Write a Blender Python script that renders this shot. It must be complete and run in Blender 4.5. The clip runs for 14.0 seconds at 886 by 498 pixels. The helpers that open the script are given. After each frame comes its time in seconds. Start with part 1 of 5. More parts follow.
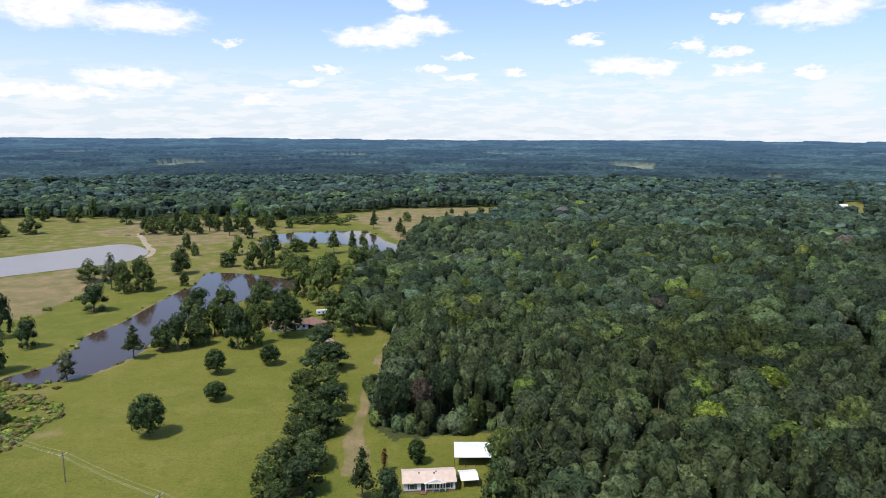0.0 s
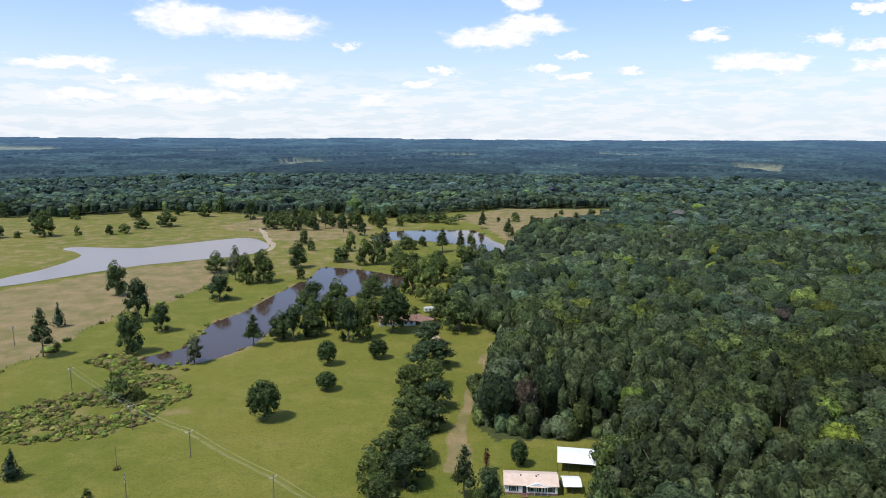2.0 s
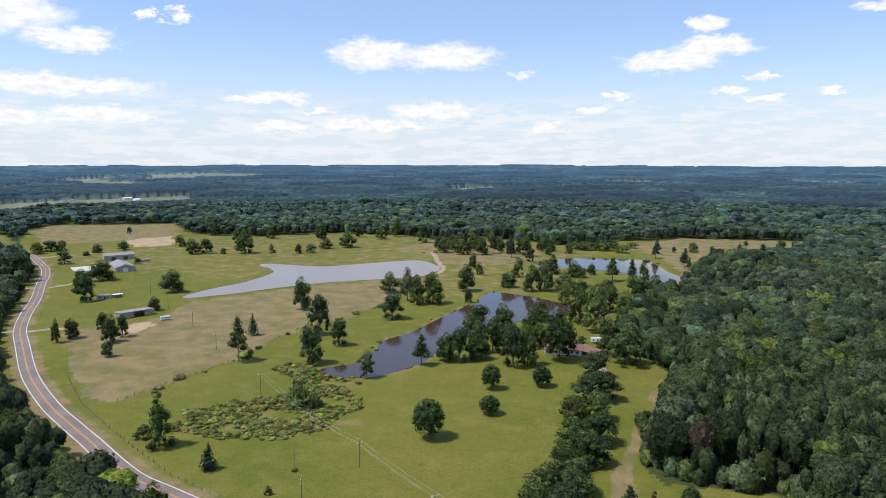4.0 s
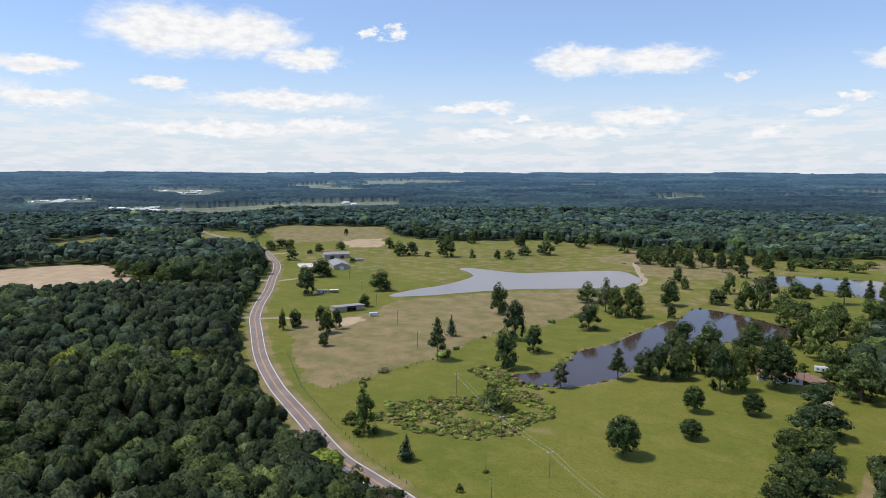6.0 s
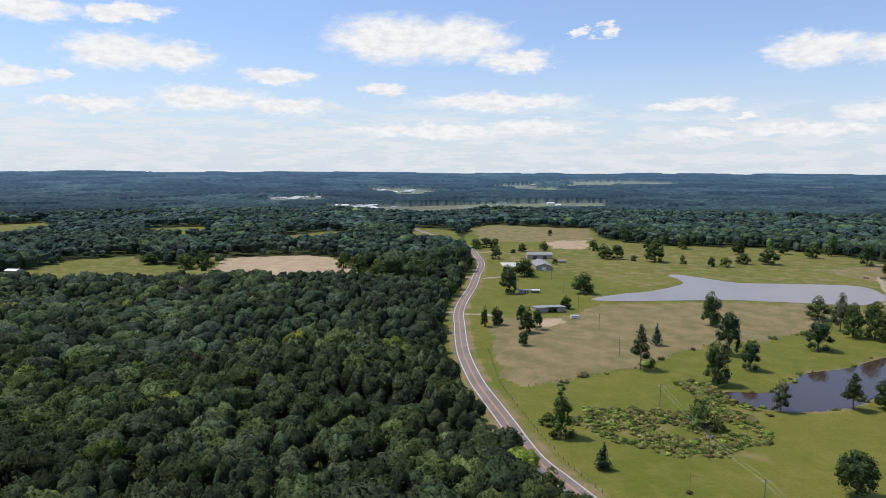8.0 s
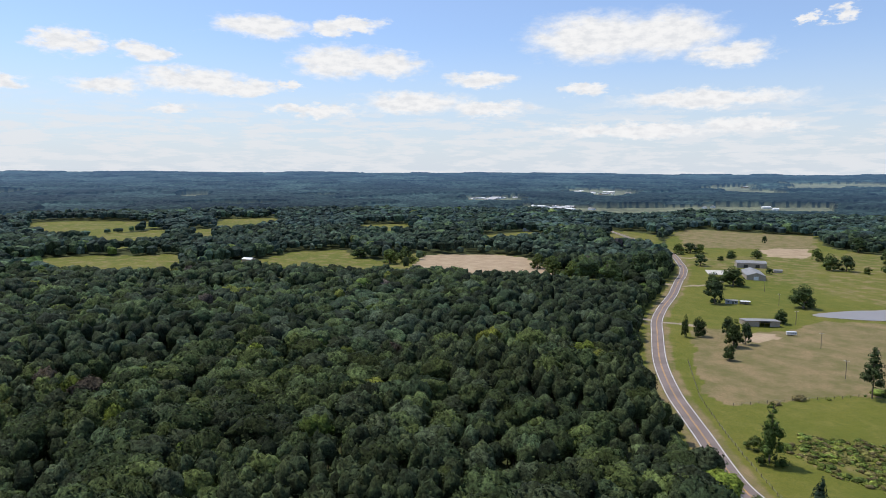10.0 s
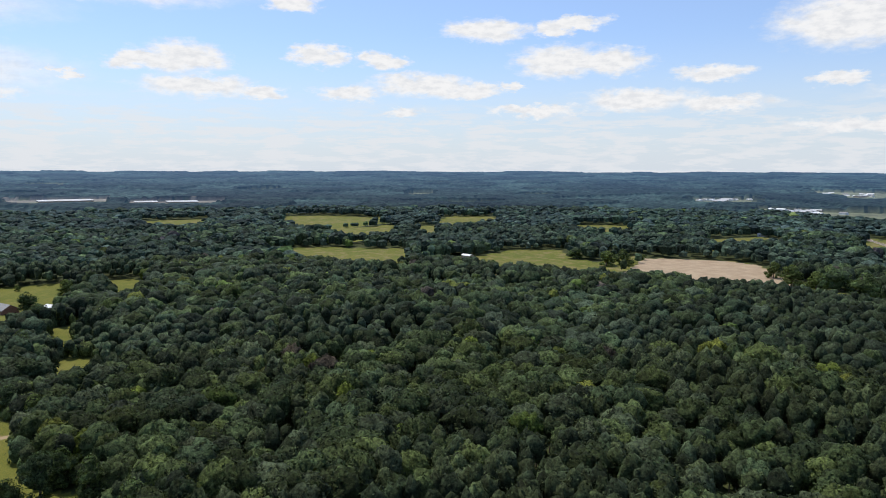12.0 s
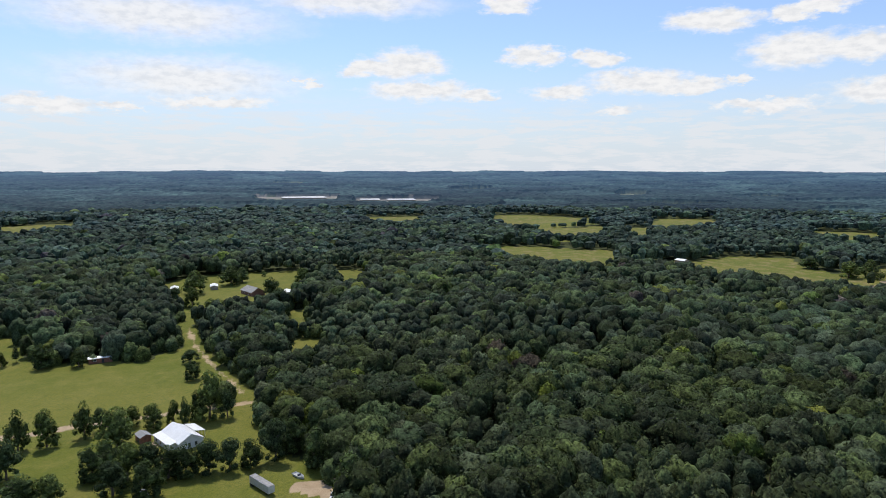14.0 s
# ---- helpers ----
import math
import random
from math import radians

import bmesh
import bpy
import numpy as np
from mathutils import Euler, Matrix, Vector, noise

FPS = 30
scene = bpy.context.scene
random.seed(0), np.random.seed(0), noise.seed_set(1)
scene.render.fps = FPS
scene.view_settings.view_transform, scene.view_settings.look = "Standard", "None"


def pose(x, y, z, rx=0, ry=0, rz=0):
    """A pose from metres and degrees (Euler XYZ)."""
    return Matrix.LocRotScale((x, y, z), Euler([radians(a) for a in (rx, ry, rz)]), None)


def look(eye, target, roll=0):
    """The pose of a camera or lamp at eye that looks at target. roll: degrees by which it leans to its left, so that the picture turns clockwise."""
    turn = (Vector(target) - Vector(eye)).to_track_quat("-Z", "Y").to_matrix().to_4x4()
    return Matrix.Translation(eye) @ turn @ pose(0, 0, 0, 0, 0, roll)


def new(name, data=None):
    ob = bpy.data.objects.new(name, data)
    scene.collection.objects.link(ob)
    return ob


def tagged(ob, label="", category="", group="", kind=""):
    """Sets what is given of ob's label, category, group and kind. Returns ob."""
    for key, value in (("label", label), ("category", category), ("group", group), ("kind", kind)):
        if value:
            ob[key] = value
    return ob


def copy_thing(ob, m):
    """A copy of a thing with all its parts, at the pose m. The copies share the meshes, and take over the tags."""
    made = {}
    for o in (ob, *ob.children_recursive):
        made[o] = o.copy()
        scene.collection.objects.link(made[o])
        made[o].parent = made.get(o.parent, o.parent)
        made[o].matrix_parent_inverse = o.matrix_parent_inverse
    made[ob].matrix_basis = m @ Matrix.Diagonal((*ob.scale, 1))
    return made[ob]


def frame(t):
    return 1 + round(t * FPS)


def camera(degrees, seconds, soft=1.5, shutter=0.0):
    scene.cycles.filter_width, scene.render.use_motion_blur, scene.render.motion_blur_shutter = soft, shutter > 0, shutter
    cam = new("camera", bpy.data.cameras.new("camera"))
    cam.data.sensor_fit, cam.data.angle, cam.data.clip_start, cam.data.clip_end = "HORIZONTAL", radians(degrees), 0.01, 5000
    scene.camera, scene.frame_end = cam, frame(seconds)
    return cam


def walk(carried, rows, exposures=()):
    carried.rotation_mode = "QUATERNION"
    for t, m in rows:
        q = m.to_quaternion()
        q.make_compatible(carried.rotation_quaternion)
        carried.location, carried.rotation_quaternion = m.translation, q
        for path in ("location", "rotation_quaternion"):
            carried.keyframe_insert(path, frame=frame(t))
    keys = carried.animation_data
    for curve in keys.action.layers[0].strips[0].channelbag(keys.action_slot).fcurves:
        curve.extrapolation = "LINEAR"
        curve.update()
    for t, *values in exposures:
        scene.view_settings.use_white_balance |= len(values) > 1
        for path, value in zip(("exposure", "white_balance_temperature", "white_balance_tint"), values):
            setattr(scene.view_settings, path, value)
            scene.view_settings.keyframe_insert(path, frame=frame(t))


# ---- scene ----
# ---------------------------------------------------------------- camera
cam = camera(66.8, 14.0, soft=0.9)
PATH = [
    (0, 0.00, -9.42, -0.30),
    (0.5, 0.42, -9.47, -0.18),
    (1, 3.26, -9.46, -0.27),
    (1.5, 6.72, -9.44, -0.33),
    (2, 9.29, -9.46, -0.29),
    (4.5, 27.75, -6.68, -0.18),
    (5, 31.86, -6.68, -0.18),
    (5.5, 36.10, -6.69, -0.18),
    (6, 40.56, -6.69, -0.17),
    (6.5, 45.14, -6.68, -0.13),
    (7, 49.72, -6.69, -0.14),
    (7.5, 53.83, -6.70, -0.10),
    (8, 57.87, -6.69, -0.24),
    (10.5, 78.88, -6.70, -0.11),
    (11, 83.45, -6.72, -0.05),
    (11.5, 88.16, -6.71, -0.16),
    (12, 92.83, -6.76, -0.13),
    (12.5, 97.45, -6.78, -0.09),
    (13, 102.00, -6.80, -0.10),
    (13.5, 106.23, -6.80, -0.17),
    (14, 110.45, -6.79, -0.03),
]
walk(cam, [(t, pose(0, 0, 105, 90 + p, r, w)) for t, w, p, r in PATH],
     exposures=[(0, 0.04), (2, 0.04), (5, -0.10), (7.5, -0.20), (11, -0.22), (14, -0.22)])

# ---------------------------------------------------------------- world and sun
SUN_AZ, SUN_EL = radians(132), radians(60)      # turned to the left from +y; height
sun_dir = Vector((-math.sin(SUN_AZ) * math.cos(SUN_EL), math.cos(SUN_AZ) * math.cos(SUN_EL), math.sin(SUN_EL)))
sun = new("sun", bpy.data.lights.new("sun", "SUN"))
sun.data.energy, sun.data.angle, sun.data.color = 4.2, radians(0.53), (1.0, 0.95, 0.86)
sun.matrix_world = look(sun_dir * 900, (0, 0, 0))

# clouds: turn to the left, height, half width, half height, in degrees
CLOUDS_A = [(29.6, 8.9, 3.4, 1.3), (23.5, 8.8, 4.6, 1.1), (17.3, 7.2, 1.0, 0.45), (5.4, 8.0, 3.6, 0.9), (2.2, 8.9, 3.0, 0.8),
            (3.0, 10.6, 1.6, 0.7), (-11.7, 7.7, 1.3, 0.45), (-14.2, 5.7, 2.6, 0.7), (-16.6, 5.5, 2.2, 0.6), (-22.0, 9.1, 0.6, 0.5),
            (-28.0, 9.1, 4.3, 1.0), (-19.5, 7.1, 1.4, 0.5), (-22.7, 6.6, 1.4, 0.45), (-23.4, 5.2, 1.9, 0.4), (-1.6, 6.5, 1.7, 0.3),
            (0.9, 5.4, 1.4, 0.35), (-1.4, 4.9, 1.2, 0.25), (11.3, 4.3, 1.4, 0.4), (9.5, 5.4, 1.4, 0.3), (-5.9, 5.2, 1.2, 0.25)]
CLOUDS_B = [(-28.2, 4.8, 1.4, 0.35), (-9.8, 10.9, 2.8, 0.4), (24.4, 4.3, 4.0, 0.65), (29.3, 3.1, 5.0, 0.5), (14.9, 3.0, 1.9, 0.5),
            (62.0, 10.6, 5.6, 1.9), (56.5, 10.6, 4.5, 1.7), (51.8, 8.9, 3.4, 0.9), (44.5, 11.1, 1.0, 0.6), (46.9, 11.1, 0.8, 0.35),
            (53.2, 5.6, 7.2, 0.75), (62.6, 6.6, 2.0, 0.5), (38.2, 5.2, 3.9, 0.5), (34.0, 4.2, 1.4, 0.3), (50.4, 3.5, 4.2, 0.65),
            (36.8, 3.0, 2.8, 0.5), (59.6, 3.3, 7.0, 0.6), (83.5, 8.7, 3.6, 1.3), (79.5, 8.6, 3.4, 1.1), (71.4, 7.4, 2.7, 0.7)]
CLOUDS_C = [(77.0, 5.6, 4.6, 0.9), (70.5, 5.2, 3.4, 0.6), (82.2, 11.6, 2.8, 0.6), (84.4, 4.8, 3.3, 0.5), (113.6, 8.5, 3.6, 1.3),
            (117.0, 8.2, 2.4, 0.7), (103.0, 9.1, 2.3, 0.9), (97.9, 8.8, 2.3, 0.7), (112.5, 6.4, 4.8, 0.85), (107.6, 6.1, 2.2, 0.5),
            (101.0, 6.2, 2.8, 0.7), (94.6, 6.9, 4.4, 0.95), (90.5, 6.5, 2.8, 0.6), (87.2, 6.9, 1.2, 0.45), (96.0, 4.8, 1.8, 0.4),
            (86.0, 4.9, 3.4, 0.4), (105.1, 13.2, 2.6, 0.8), (140.3, 4.6, 3.3, 0.7), (129.0, 5.3, 5.0, 0.5), (121.8, 6.9, 0.9, 0.4)]
CLOUDS_D = [(89.3, 11.2, 3.6, 1.0), (83.8, 11.3, 2.0, 0.6), (135.6, 4.6, 1.8, 0.35), (170, 9, 8, 2.0), (205, 12, 9, 2.4), (250, 9, 7, 1.6), (300, 10, 8, 2.0), (325, 8, 5, 1.2)]
VEILS = [(133.0, 11.5, 11.5, 2.1), (131.0, 7.0, 10.5, 1.9), (118.0, 13.3, 9.0, 1.3)]

world = bpy.data.worlds.new("sky")
scene.world = world
world.use_nodes = True
wt = world.node_tree
wt.nodes.clear()


def wn(kind, **sets):
    n = wt.nodes.new(kind)
    for k, v in sets.items():
        if k == "op":
            n.operation = v
        elif k == "at":
            for i, s in v.items():
                if hasattr(s, "links"):
                    wt.links.new(s, n.inputs[i])
                else:
                    n.inputs[i].default_value = s
    return n


sky = wn("ShaderNodeTexSky")
sky.sky_type, sky.sun_disc = "NISHITA", False
sky.sun_elevation, sky.sun_rotation = SUN_EL, -SUN_AZ
sky.air_density, sky.dust_density, sky.ozone_density = 1.0, 0.6, 1.4
geo = wn("ShaderNodeTexCoord")
sep = wn("ShaderNodeSeparateXYZ", at={0: geo.outputs["Generated"]})
negx = wn("ShaderNodeMath", op="MULTIPLY", at={0: sep.outputs[0], 1: -1.0})
az = wn("ShaderNodeMath", op="ARCTAN2", at={0: negx.outputs[0], 1: sep.outputs[1]})
azd = wn("ShaderNodeMath", op="MULTIPLY", at={0: az.outputs[0], 1: 57.2958})
azw = wn("ShaderNodeMath", op="WRAP", at={0: azd.outputs[0], 1: 325.0, 2: -35.0})
el = wn("ShaderNodeMath", op="ARCSINE", at={0: sep.outputs[2]})
eld = wn("ShaderNodeMath", op="MULTIPLY", at={0: el.outputs[0], 1: 57.2958})
ang = wn("ShaderNodeCombineXYZ", at={0: azw.outputs[0], 1: eld.outputs[0], 2: 0.0})
# billows: the angles are shaken by fine noise before the clouds' shapes are taken
stretch = wn("ShaderNodeVectorMath", op="MULTIPLY", at={0: ang.outputs[0], 1: (1.0, 2.2, 1.0)})
big = wn("ShaderNodeTexNoise", at={"Vector": stretch.outputs[0], "Scale": 0.5, "Detail": 7.0, "Roughness": 0.6})
shake = wn("ShaderNodeVectorMath", op="SUBTRACT", at={0: big.outputs["Color"], 1: (0.5, 0.5, 0.5)})
fine_n = wn("ShaderNodeTexNoise", at={"Vector": stretch.outputs[0], "Scale": 1.7, "Detail": 6.0, "Roughness": 0.62})
fine_s = wn("ShaderNodeVectorMath", op="SUBTRACT", at={0: fine_n.outputs["Color"], 1: (0.5, 0.5, 0.5)})
fine_m = wn("ShaderNodeVectorMath", op="MULTIPLY", at={0: fine_s.outputs[0], 1: (1.2, 0.6, 0.0)})
shake2 = wn("ShaderNodeVectorMath", op="MULTIPLY_ADD", at={0: shake.outputs[0], 1: (6.0, 1.9, 0.0), 2: fine_m.outputs[0]})
spot = wn("ShaderNodeVectorMath", op="ADD", at={0: ang.outputs[0], 1: shake2.outputs[0]})


def nearest(clouds):
    best = None
    for a, e, w, h in clouds:
        q = wn("ShaderNodeVectorMath", op="MULTIPLY_ADD", at={0: spot.outputs[0], 1: (1 / w, 1 / h, 0), 2: (-a / w, -e / h, 0)})
        d = wn("ShaderNodeVectorMath", op="LENGTH", at={0: q.outputs[0]}).outputs["Value"]
        best = d if best is None else wn("ShaderNodeMath", op="SMOOTH_MIN", at={0: best, 1: d, 2: 0.25}).outputs[0]
    return best


def ramp(value, lo, hi, a=0.0, b=1.0):
    n = wn("ShaderNodeMapRange", at={0: value, 1: lo, 2: hi, 3: a, 4: b})
    n.interpolation_type = "SMOOTHSTEP"
    return n.outputs[0]


cumulus = ramp(nearest(CLOUDS_A + CLOUDS_B + CLOUDS_C + CLOUDS_D), 0.50, 1.24, 1.0, 0.0)
veil = ramp(nearest(VEILS), 0.2, 1.25, 0.92, 0.0)
# the far bank of small clouds over the horizon
bank_at = wn("ShaderNodeVectorMath", op="MULTIPLY", at={0: ang.outputs[0], 1: (0.22, 1.15, 1.0)})
bank_n = wn("ShaderNodeTexNoise", at={"Vector": bank_at.outputs[0], "Scale": 1.3, "Detail": 7.0, "Roughness": 0.62})
bank_a = ramp(bank_n.outputs["Fac"], 0.44, 0.58)
bank_b = ramp(eld.outputs[0], 3.2, 6.2, 1.0, 0.0)
bank = wn("ShaderNodeMath", op="MULTIPLY", at={0: bank_a, 1: bank_b}).outputs[0]
allc = wn("ShaderNodeMath", op="MAXIMUM", at={0: cumulus, 1: veil}).outputs[0]
haze = ramp(eld.outputs[0], -1.5, 11.5, 0.92, 0.20)

hazed = wn("ShaderNodeMix")
hazed.data_type = "RGBA"
skyb = wn("ShaderNodeVectorMath", op="MULTIPLY", at={0: sky.outputs[0], 1: (1.22, 1.48, 1.90)})
wt.links.new(haze, hazed.inputs[0])
wt.links.new(skyb.outputs[0], hazed.inputs[6])
hazed.inputs[7].default_value = (7.9, 8.6, 9.5, 1)
banked = wn("ShaderNodeMix")
banked.data_type = "RGBA"
bank_s = wn("ShaderNodeMath", op="MULTIPLY", at={0: bank, 1: 0.74})
wt.links.new(bank_s.outputs[0], banked.inputs[0])
wt.links.new(hazed.outputs[2], banked.inputs[6])
banked.inputs[7].default_value = (9.2, 9.4, 9.8, 1)
grey_n = wn("ShaderNodeTexNoise", at={"Vector": stretch.outputs[0], "Scale": 0.9, "Detail": 5.0, "Roughness": 0.6})
grey = ramp(grey_n.outputs["Fac"], 0.3, 0.62)
body = wn("ShaderNodeMix")
body.data_type = "RGBA"
wt.links.new(grey, body.inputs[0])
body.inputs[6].default_value, body.inputs[7].default_value = (8.9, 9.1, 9.5, 1), (10.6, 10.6, 10.7, 1)
clouded = wn("ShaderNodeMix")
clouded.data_type = "RGBA"
wt.links.new(allc, clouded.inputs[0])
wt.links.new(banked.outputs[2], clouded.inputs[6])
wt.links.new(body.outputs[2], clouded.inputs[7])
bg = wn("ShaderNodeBackground", at={0: clouded.outputs[2], 1: 0.1})
wo = wn("ShaderNodeOutputWorld", at={0: bg.outputs[0]})

# ---------------------------------------------------------------- materials


def material(name):
    m = bpy.data.materials.new(name)
    m.use_nodes = True
    nt = m.node_tree
    b = nt.nodes["Principled BSDF"]
    return m, nt, b


def noise_at(nt, scale, detail=4.0, rough=0.55, vec=None):
    n = nt.nodes.new("ShaderNodeTexNoise")
    n.inputs["Scale"].default_value, n.inputs["Detail"].default_value, n.inputs["Roughness"].default_value = scale, detail, rough
    if vec is None:
        tc = nt.nodes.new("ShaderNodeTexCoord")
        vec = tc.outputs["Object"]
    nt.links.new(vec, n.inputs["Vector"])
    return n


def mix_colour(nt, fac, a, b, blend="MIX"):
    n = nt.nodes.new("ShaderNodeMix")
    n.data_type, n.blend_type = "RGBA", blend
    for i, s in ((0, fac), (6, a), (7, b)):
        if hasattr(s, "links"):
            nt.links.new(s, n.inputs[i])
        else:
            n.inputs[i].default_value = s if i == 0 else (*s, 1)
    return n.outputs[2]


def span(nt, value, lo, hi, a=0.0, b=1.0):
    n = nt.nodes.new("ShaderNodeMapRange")
    n.interpolation_type = "SMOOTHSTEP"
    nt.links.new(value, n.inputs[0])
    for i, v in enumerate((lo, hi, a, b)):
        n.inputs[i + 1].default_value = v
    return n.outputs[0]


def bump(nt, b, height, strength, distance):
    n = nt.nodes.new("ShaderNodeBump")
    n.inputs["Strength"].default_value, n.inputs["Distance"].default_value = strength, distance
    nt.links.new(height, n.inputs["Height"])
    nt.links.new(n.outputs[0], b.inputs["Normal"])


def plain(name, colour, rough=0.6, metal=0.0, vary=0.25, scale=1.5, fine=14.0, relief=0.02):
    """A painted, metal or masonry surface with stains at two scales."""
    m, nt, b = material(name)
    n1, n2 = noise_at(nt, scale), noise_at(nt, fine, 3.0)
    dark = tuple(c * (1 - vary) for c in colour)
    lite = tuple(min(1, c * (1 + vary * 0.5)) for c in colour)
    c = mix_colour(nt, span(nt, n1.outputs["Fac"], 0.3, 0.7), dark, lite)
    c = mix_colour(nt, span(nt, n2.outputs["Fac"], 0.35, 0.75, 0.0, 0.5), c, tuple(x * 0.75 for x in colour))
    nt.links.new(c, b.inputs["Base Color"])
    b.inputs["Roughness"].default_value, b.inputs["Metallic"].default_value = rough, metal
    bump(nt, b, n2.outputs["Fac"], 0.4, relief)
    return m


def leaf_material(name, through_leaf=0.08):
    m, nt, b = material(name)
    at = nt.nodes.new("ShaderNodeAttribute")
    at.attribute_name = "tint"
    gm = nt.nodes.new("ShaderNodeNewGeometry")
    oi = nt.nodes.new("ShaderNodeObjectInfo")
    v = span(nt, gm.outputs["Random Per Island"], 0.0, 1.0, 0.62, 1.38)
    v2 = span(nt, oi.outputs["Random"], 0.0, 1.0, 0.82, 1.18)
    mu = nt.nodes.new("ShaderNodeMath")
    mu.operation = "MULTIPLY"
    nt.links.new(v, mu.inputs[0])
    nt.links.new(v2, mu.inputs[1])
    # one noise for leaf relief and for painted sunlit tips and shaded hollows
    tuft_shade = noise_at(nt, 0.85, 5.0, 0.7)
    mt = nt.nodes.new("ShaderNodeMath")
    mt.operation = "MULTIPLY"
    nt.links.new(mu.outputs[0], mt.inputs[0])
    nt.links.new(span(nt, tuft_shade.outputs["Fac"], 0.32, 0.68, 0.40, 1.65), mt.inputs[1])
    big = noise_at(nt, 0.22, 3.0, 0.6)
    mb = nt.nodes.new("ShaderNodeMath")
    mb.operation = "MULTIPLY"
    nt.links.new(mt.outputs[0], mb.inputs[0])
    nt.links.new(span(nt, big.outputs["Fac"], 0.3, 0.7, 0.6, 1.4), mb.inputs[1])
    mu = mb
    bump(nt, b, tuft_shade.outputs["Fac"], 0.9, 1.15)
    sc = nt.nodes.new("ShaderNodeVectorMath")
    sc.operation = "SCALE"
    nt.links.new(at.outputs["Color"], sc.inputs[0])
    nt.links.new(mu.outputs[0], sc.inputs["Scale"])
    nt.links.new(sc.outputs[0], b.inputs["Base Color"])
    b.inputs["Roughness"].default_value = 0.7
    b.inputs["Specular IOR Level"].default_value = 0.06
    tr = nt.nodes.new("ShaderNodeBsdfTranslucent")
    yel = nt.nodes.new("ShaderNodeVectorMath")
    yel.operation = "MULTIPLY"
    nt.links.new(sc.outputs[0], yel.inputs[0])
    yel.inputs[1].default_value = (1.25, 1.3, 0.6)
    nt.links.new(yel.outputs[0], tr.inputs[0])
    mx = nt.nodes.new("ShaderNodeMixShader")
    mx.inputs[0].default_value = through_leaf
    nt.links.new(b.outputs[0], mx.inputs[1])
    nt.links.new(tr.outputs[0], mx.inputs[2])
    nt.links.new(mx.outputs[0], nt.nodes["Material Output"].inputs[0])
    return m


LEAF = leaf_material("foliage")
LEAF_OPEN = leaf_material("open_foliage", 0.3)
BARK = plain("bark", (0.16, 0.125, 0.095), 0.9, vary=0.4, scale=1.2, fine=9, relief=0.03)


def ground_material():
    m, nt, b = material("grassland")
    at = nt.nodes.new("ShaderNodeAttribute")
    at.attribute_name = "cover"
    se = nt.nodes.new("ShaderNodeSeparateColor")
    nt.links.new(at.outputs["Color"], se.inputs[0])
    dry, soil, wood = se.outputs[0], se.outputs[1], se.outputs[2]
    wide, mid, fine = noise_at(nt, 0.012, 5), noise_at(nt, 0.07, 6, 0.62), noise_at(nt, 0.9, 5, 0.7)
    g = mix_colour(nt, span(nt, wide.outputs["Fac"], 0.35, 0.65), (0.114, 0.130, 0.015), (0.168, 0.158, 0.026))
    g = mix_colour(nt, span(nt, mid.outputs["Fac"], 0.45, 0.66, 0, 0.8), g, (0.20, 0.178, 0.04))
    streak = noise_at(nt, 0.22, 5, 0.7)
    g = mix_colour(nt, span(nt, streak.outputs["Fac"], 0.5, 0.72, 0, 0.6), g, (0.075, 0.105, 0.018))
    g = mix_colour(nt, span(nt, streak.outputs["Fac"], 0.5, 0.3, 0, 0.35), g, (0.175, 0.175, 0.05))
    g = mix_colour(nt, span(nt, fine.outputs["Fac"], 0.42, 0.7, 0, 0.55), g, (0.07, 0.092, 0.02))
    blade = noise_at(nt, 2.6, 4, 0.75)
    g = mix_colour(nt, span(nt, blade.outputs["Fac"], 0.45, 0.65, 0, 0.45), g, (0.055, 0.078, 0.016))
    g = mix_colour(nt, span(nt, blade.outputs["Fac"], 0.5, 0.35, 0, 0.35), g, (0.205, 0.198, 0.042))
    d = mix_colour(nt, span(nt, mid.outputs["Fac"], 0.35, 0.68), (0.17, 0.15, 0.06), (0.30, 0.215, 0.115))
    d = mix_colour(nt, span(nt, fine.outputs["Fac"], 0.4, 0.68, 0, 0.6), d, (0.14, 0.125, 0.055))
    d = mix_colour(nt, span(nt, blade.outputs["Fac"], 0.45, 0.65, 0, 0.45), d, (0.12, 0.10, 0.045))
    s = mix_colour(nt, span(nt, mid.outputs["Fac"], 0.35, 0.65), (0.34, 0.25, 0.16), (0.44, 0.335, 0.22))
    s = mix_colour(nt, span(nt, fine.outputs["Fac"], 0.4, 0.7, 0, 0.5), s, (0.30, 0.21, 0.13))
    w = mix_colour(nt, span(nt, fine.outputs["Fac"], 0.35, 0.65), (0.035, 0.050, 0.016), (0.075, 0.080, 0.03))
    # edges of the covers are frayed by noise
    fray = span(nt, mid.outputs["Fac"], 0.3, 0.7, -0.25, 0.25)
    fray2 = span(nt, fine.outputs["Fac"], 0.3, 0.7, -0.15, 0.15)

    def frayed(v, lo=0.3, hi=0.7):
        a = nt.nodes.new("ShaderNodeMath")
        a.operation = "ADD"
        nt.links.new(fray, a.inputs[0])
        nt.links.new(fray2, a.inputs[1])
        c = nt.nodes.new("ShaderNodeMath")
        c.operation = "ADD"
        nt.links.new(v, c.inputs[0])
        nt.links.new(a.outputs[0], c.inputs[1])
        return span(nt, c.outputs[0], lo, hi)

    col = mix_colour(nt, frayed(dry, 0.25, 0.8), g, d)
    col = mix_colour(nt, frayed(soil), col, s)
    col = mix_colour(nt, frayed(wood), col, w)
    nt.links.new(col, b.inputs["Base Color"])
    b.inputs["Roughness"].default_value = 0.95
    b.inputs["Specular IOR Level"].default_value = 0.15
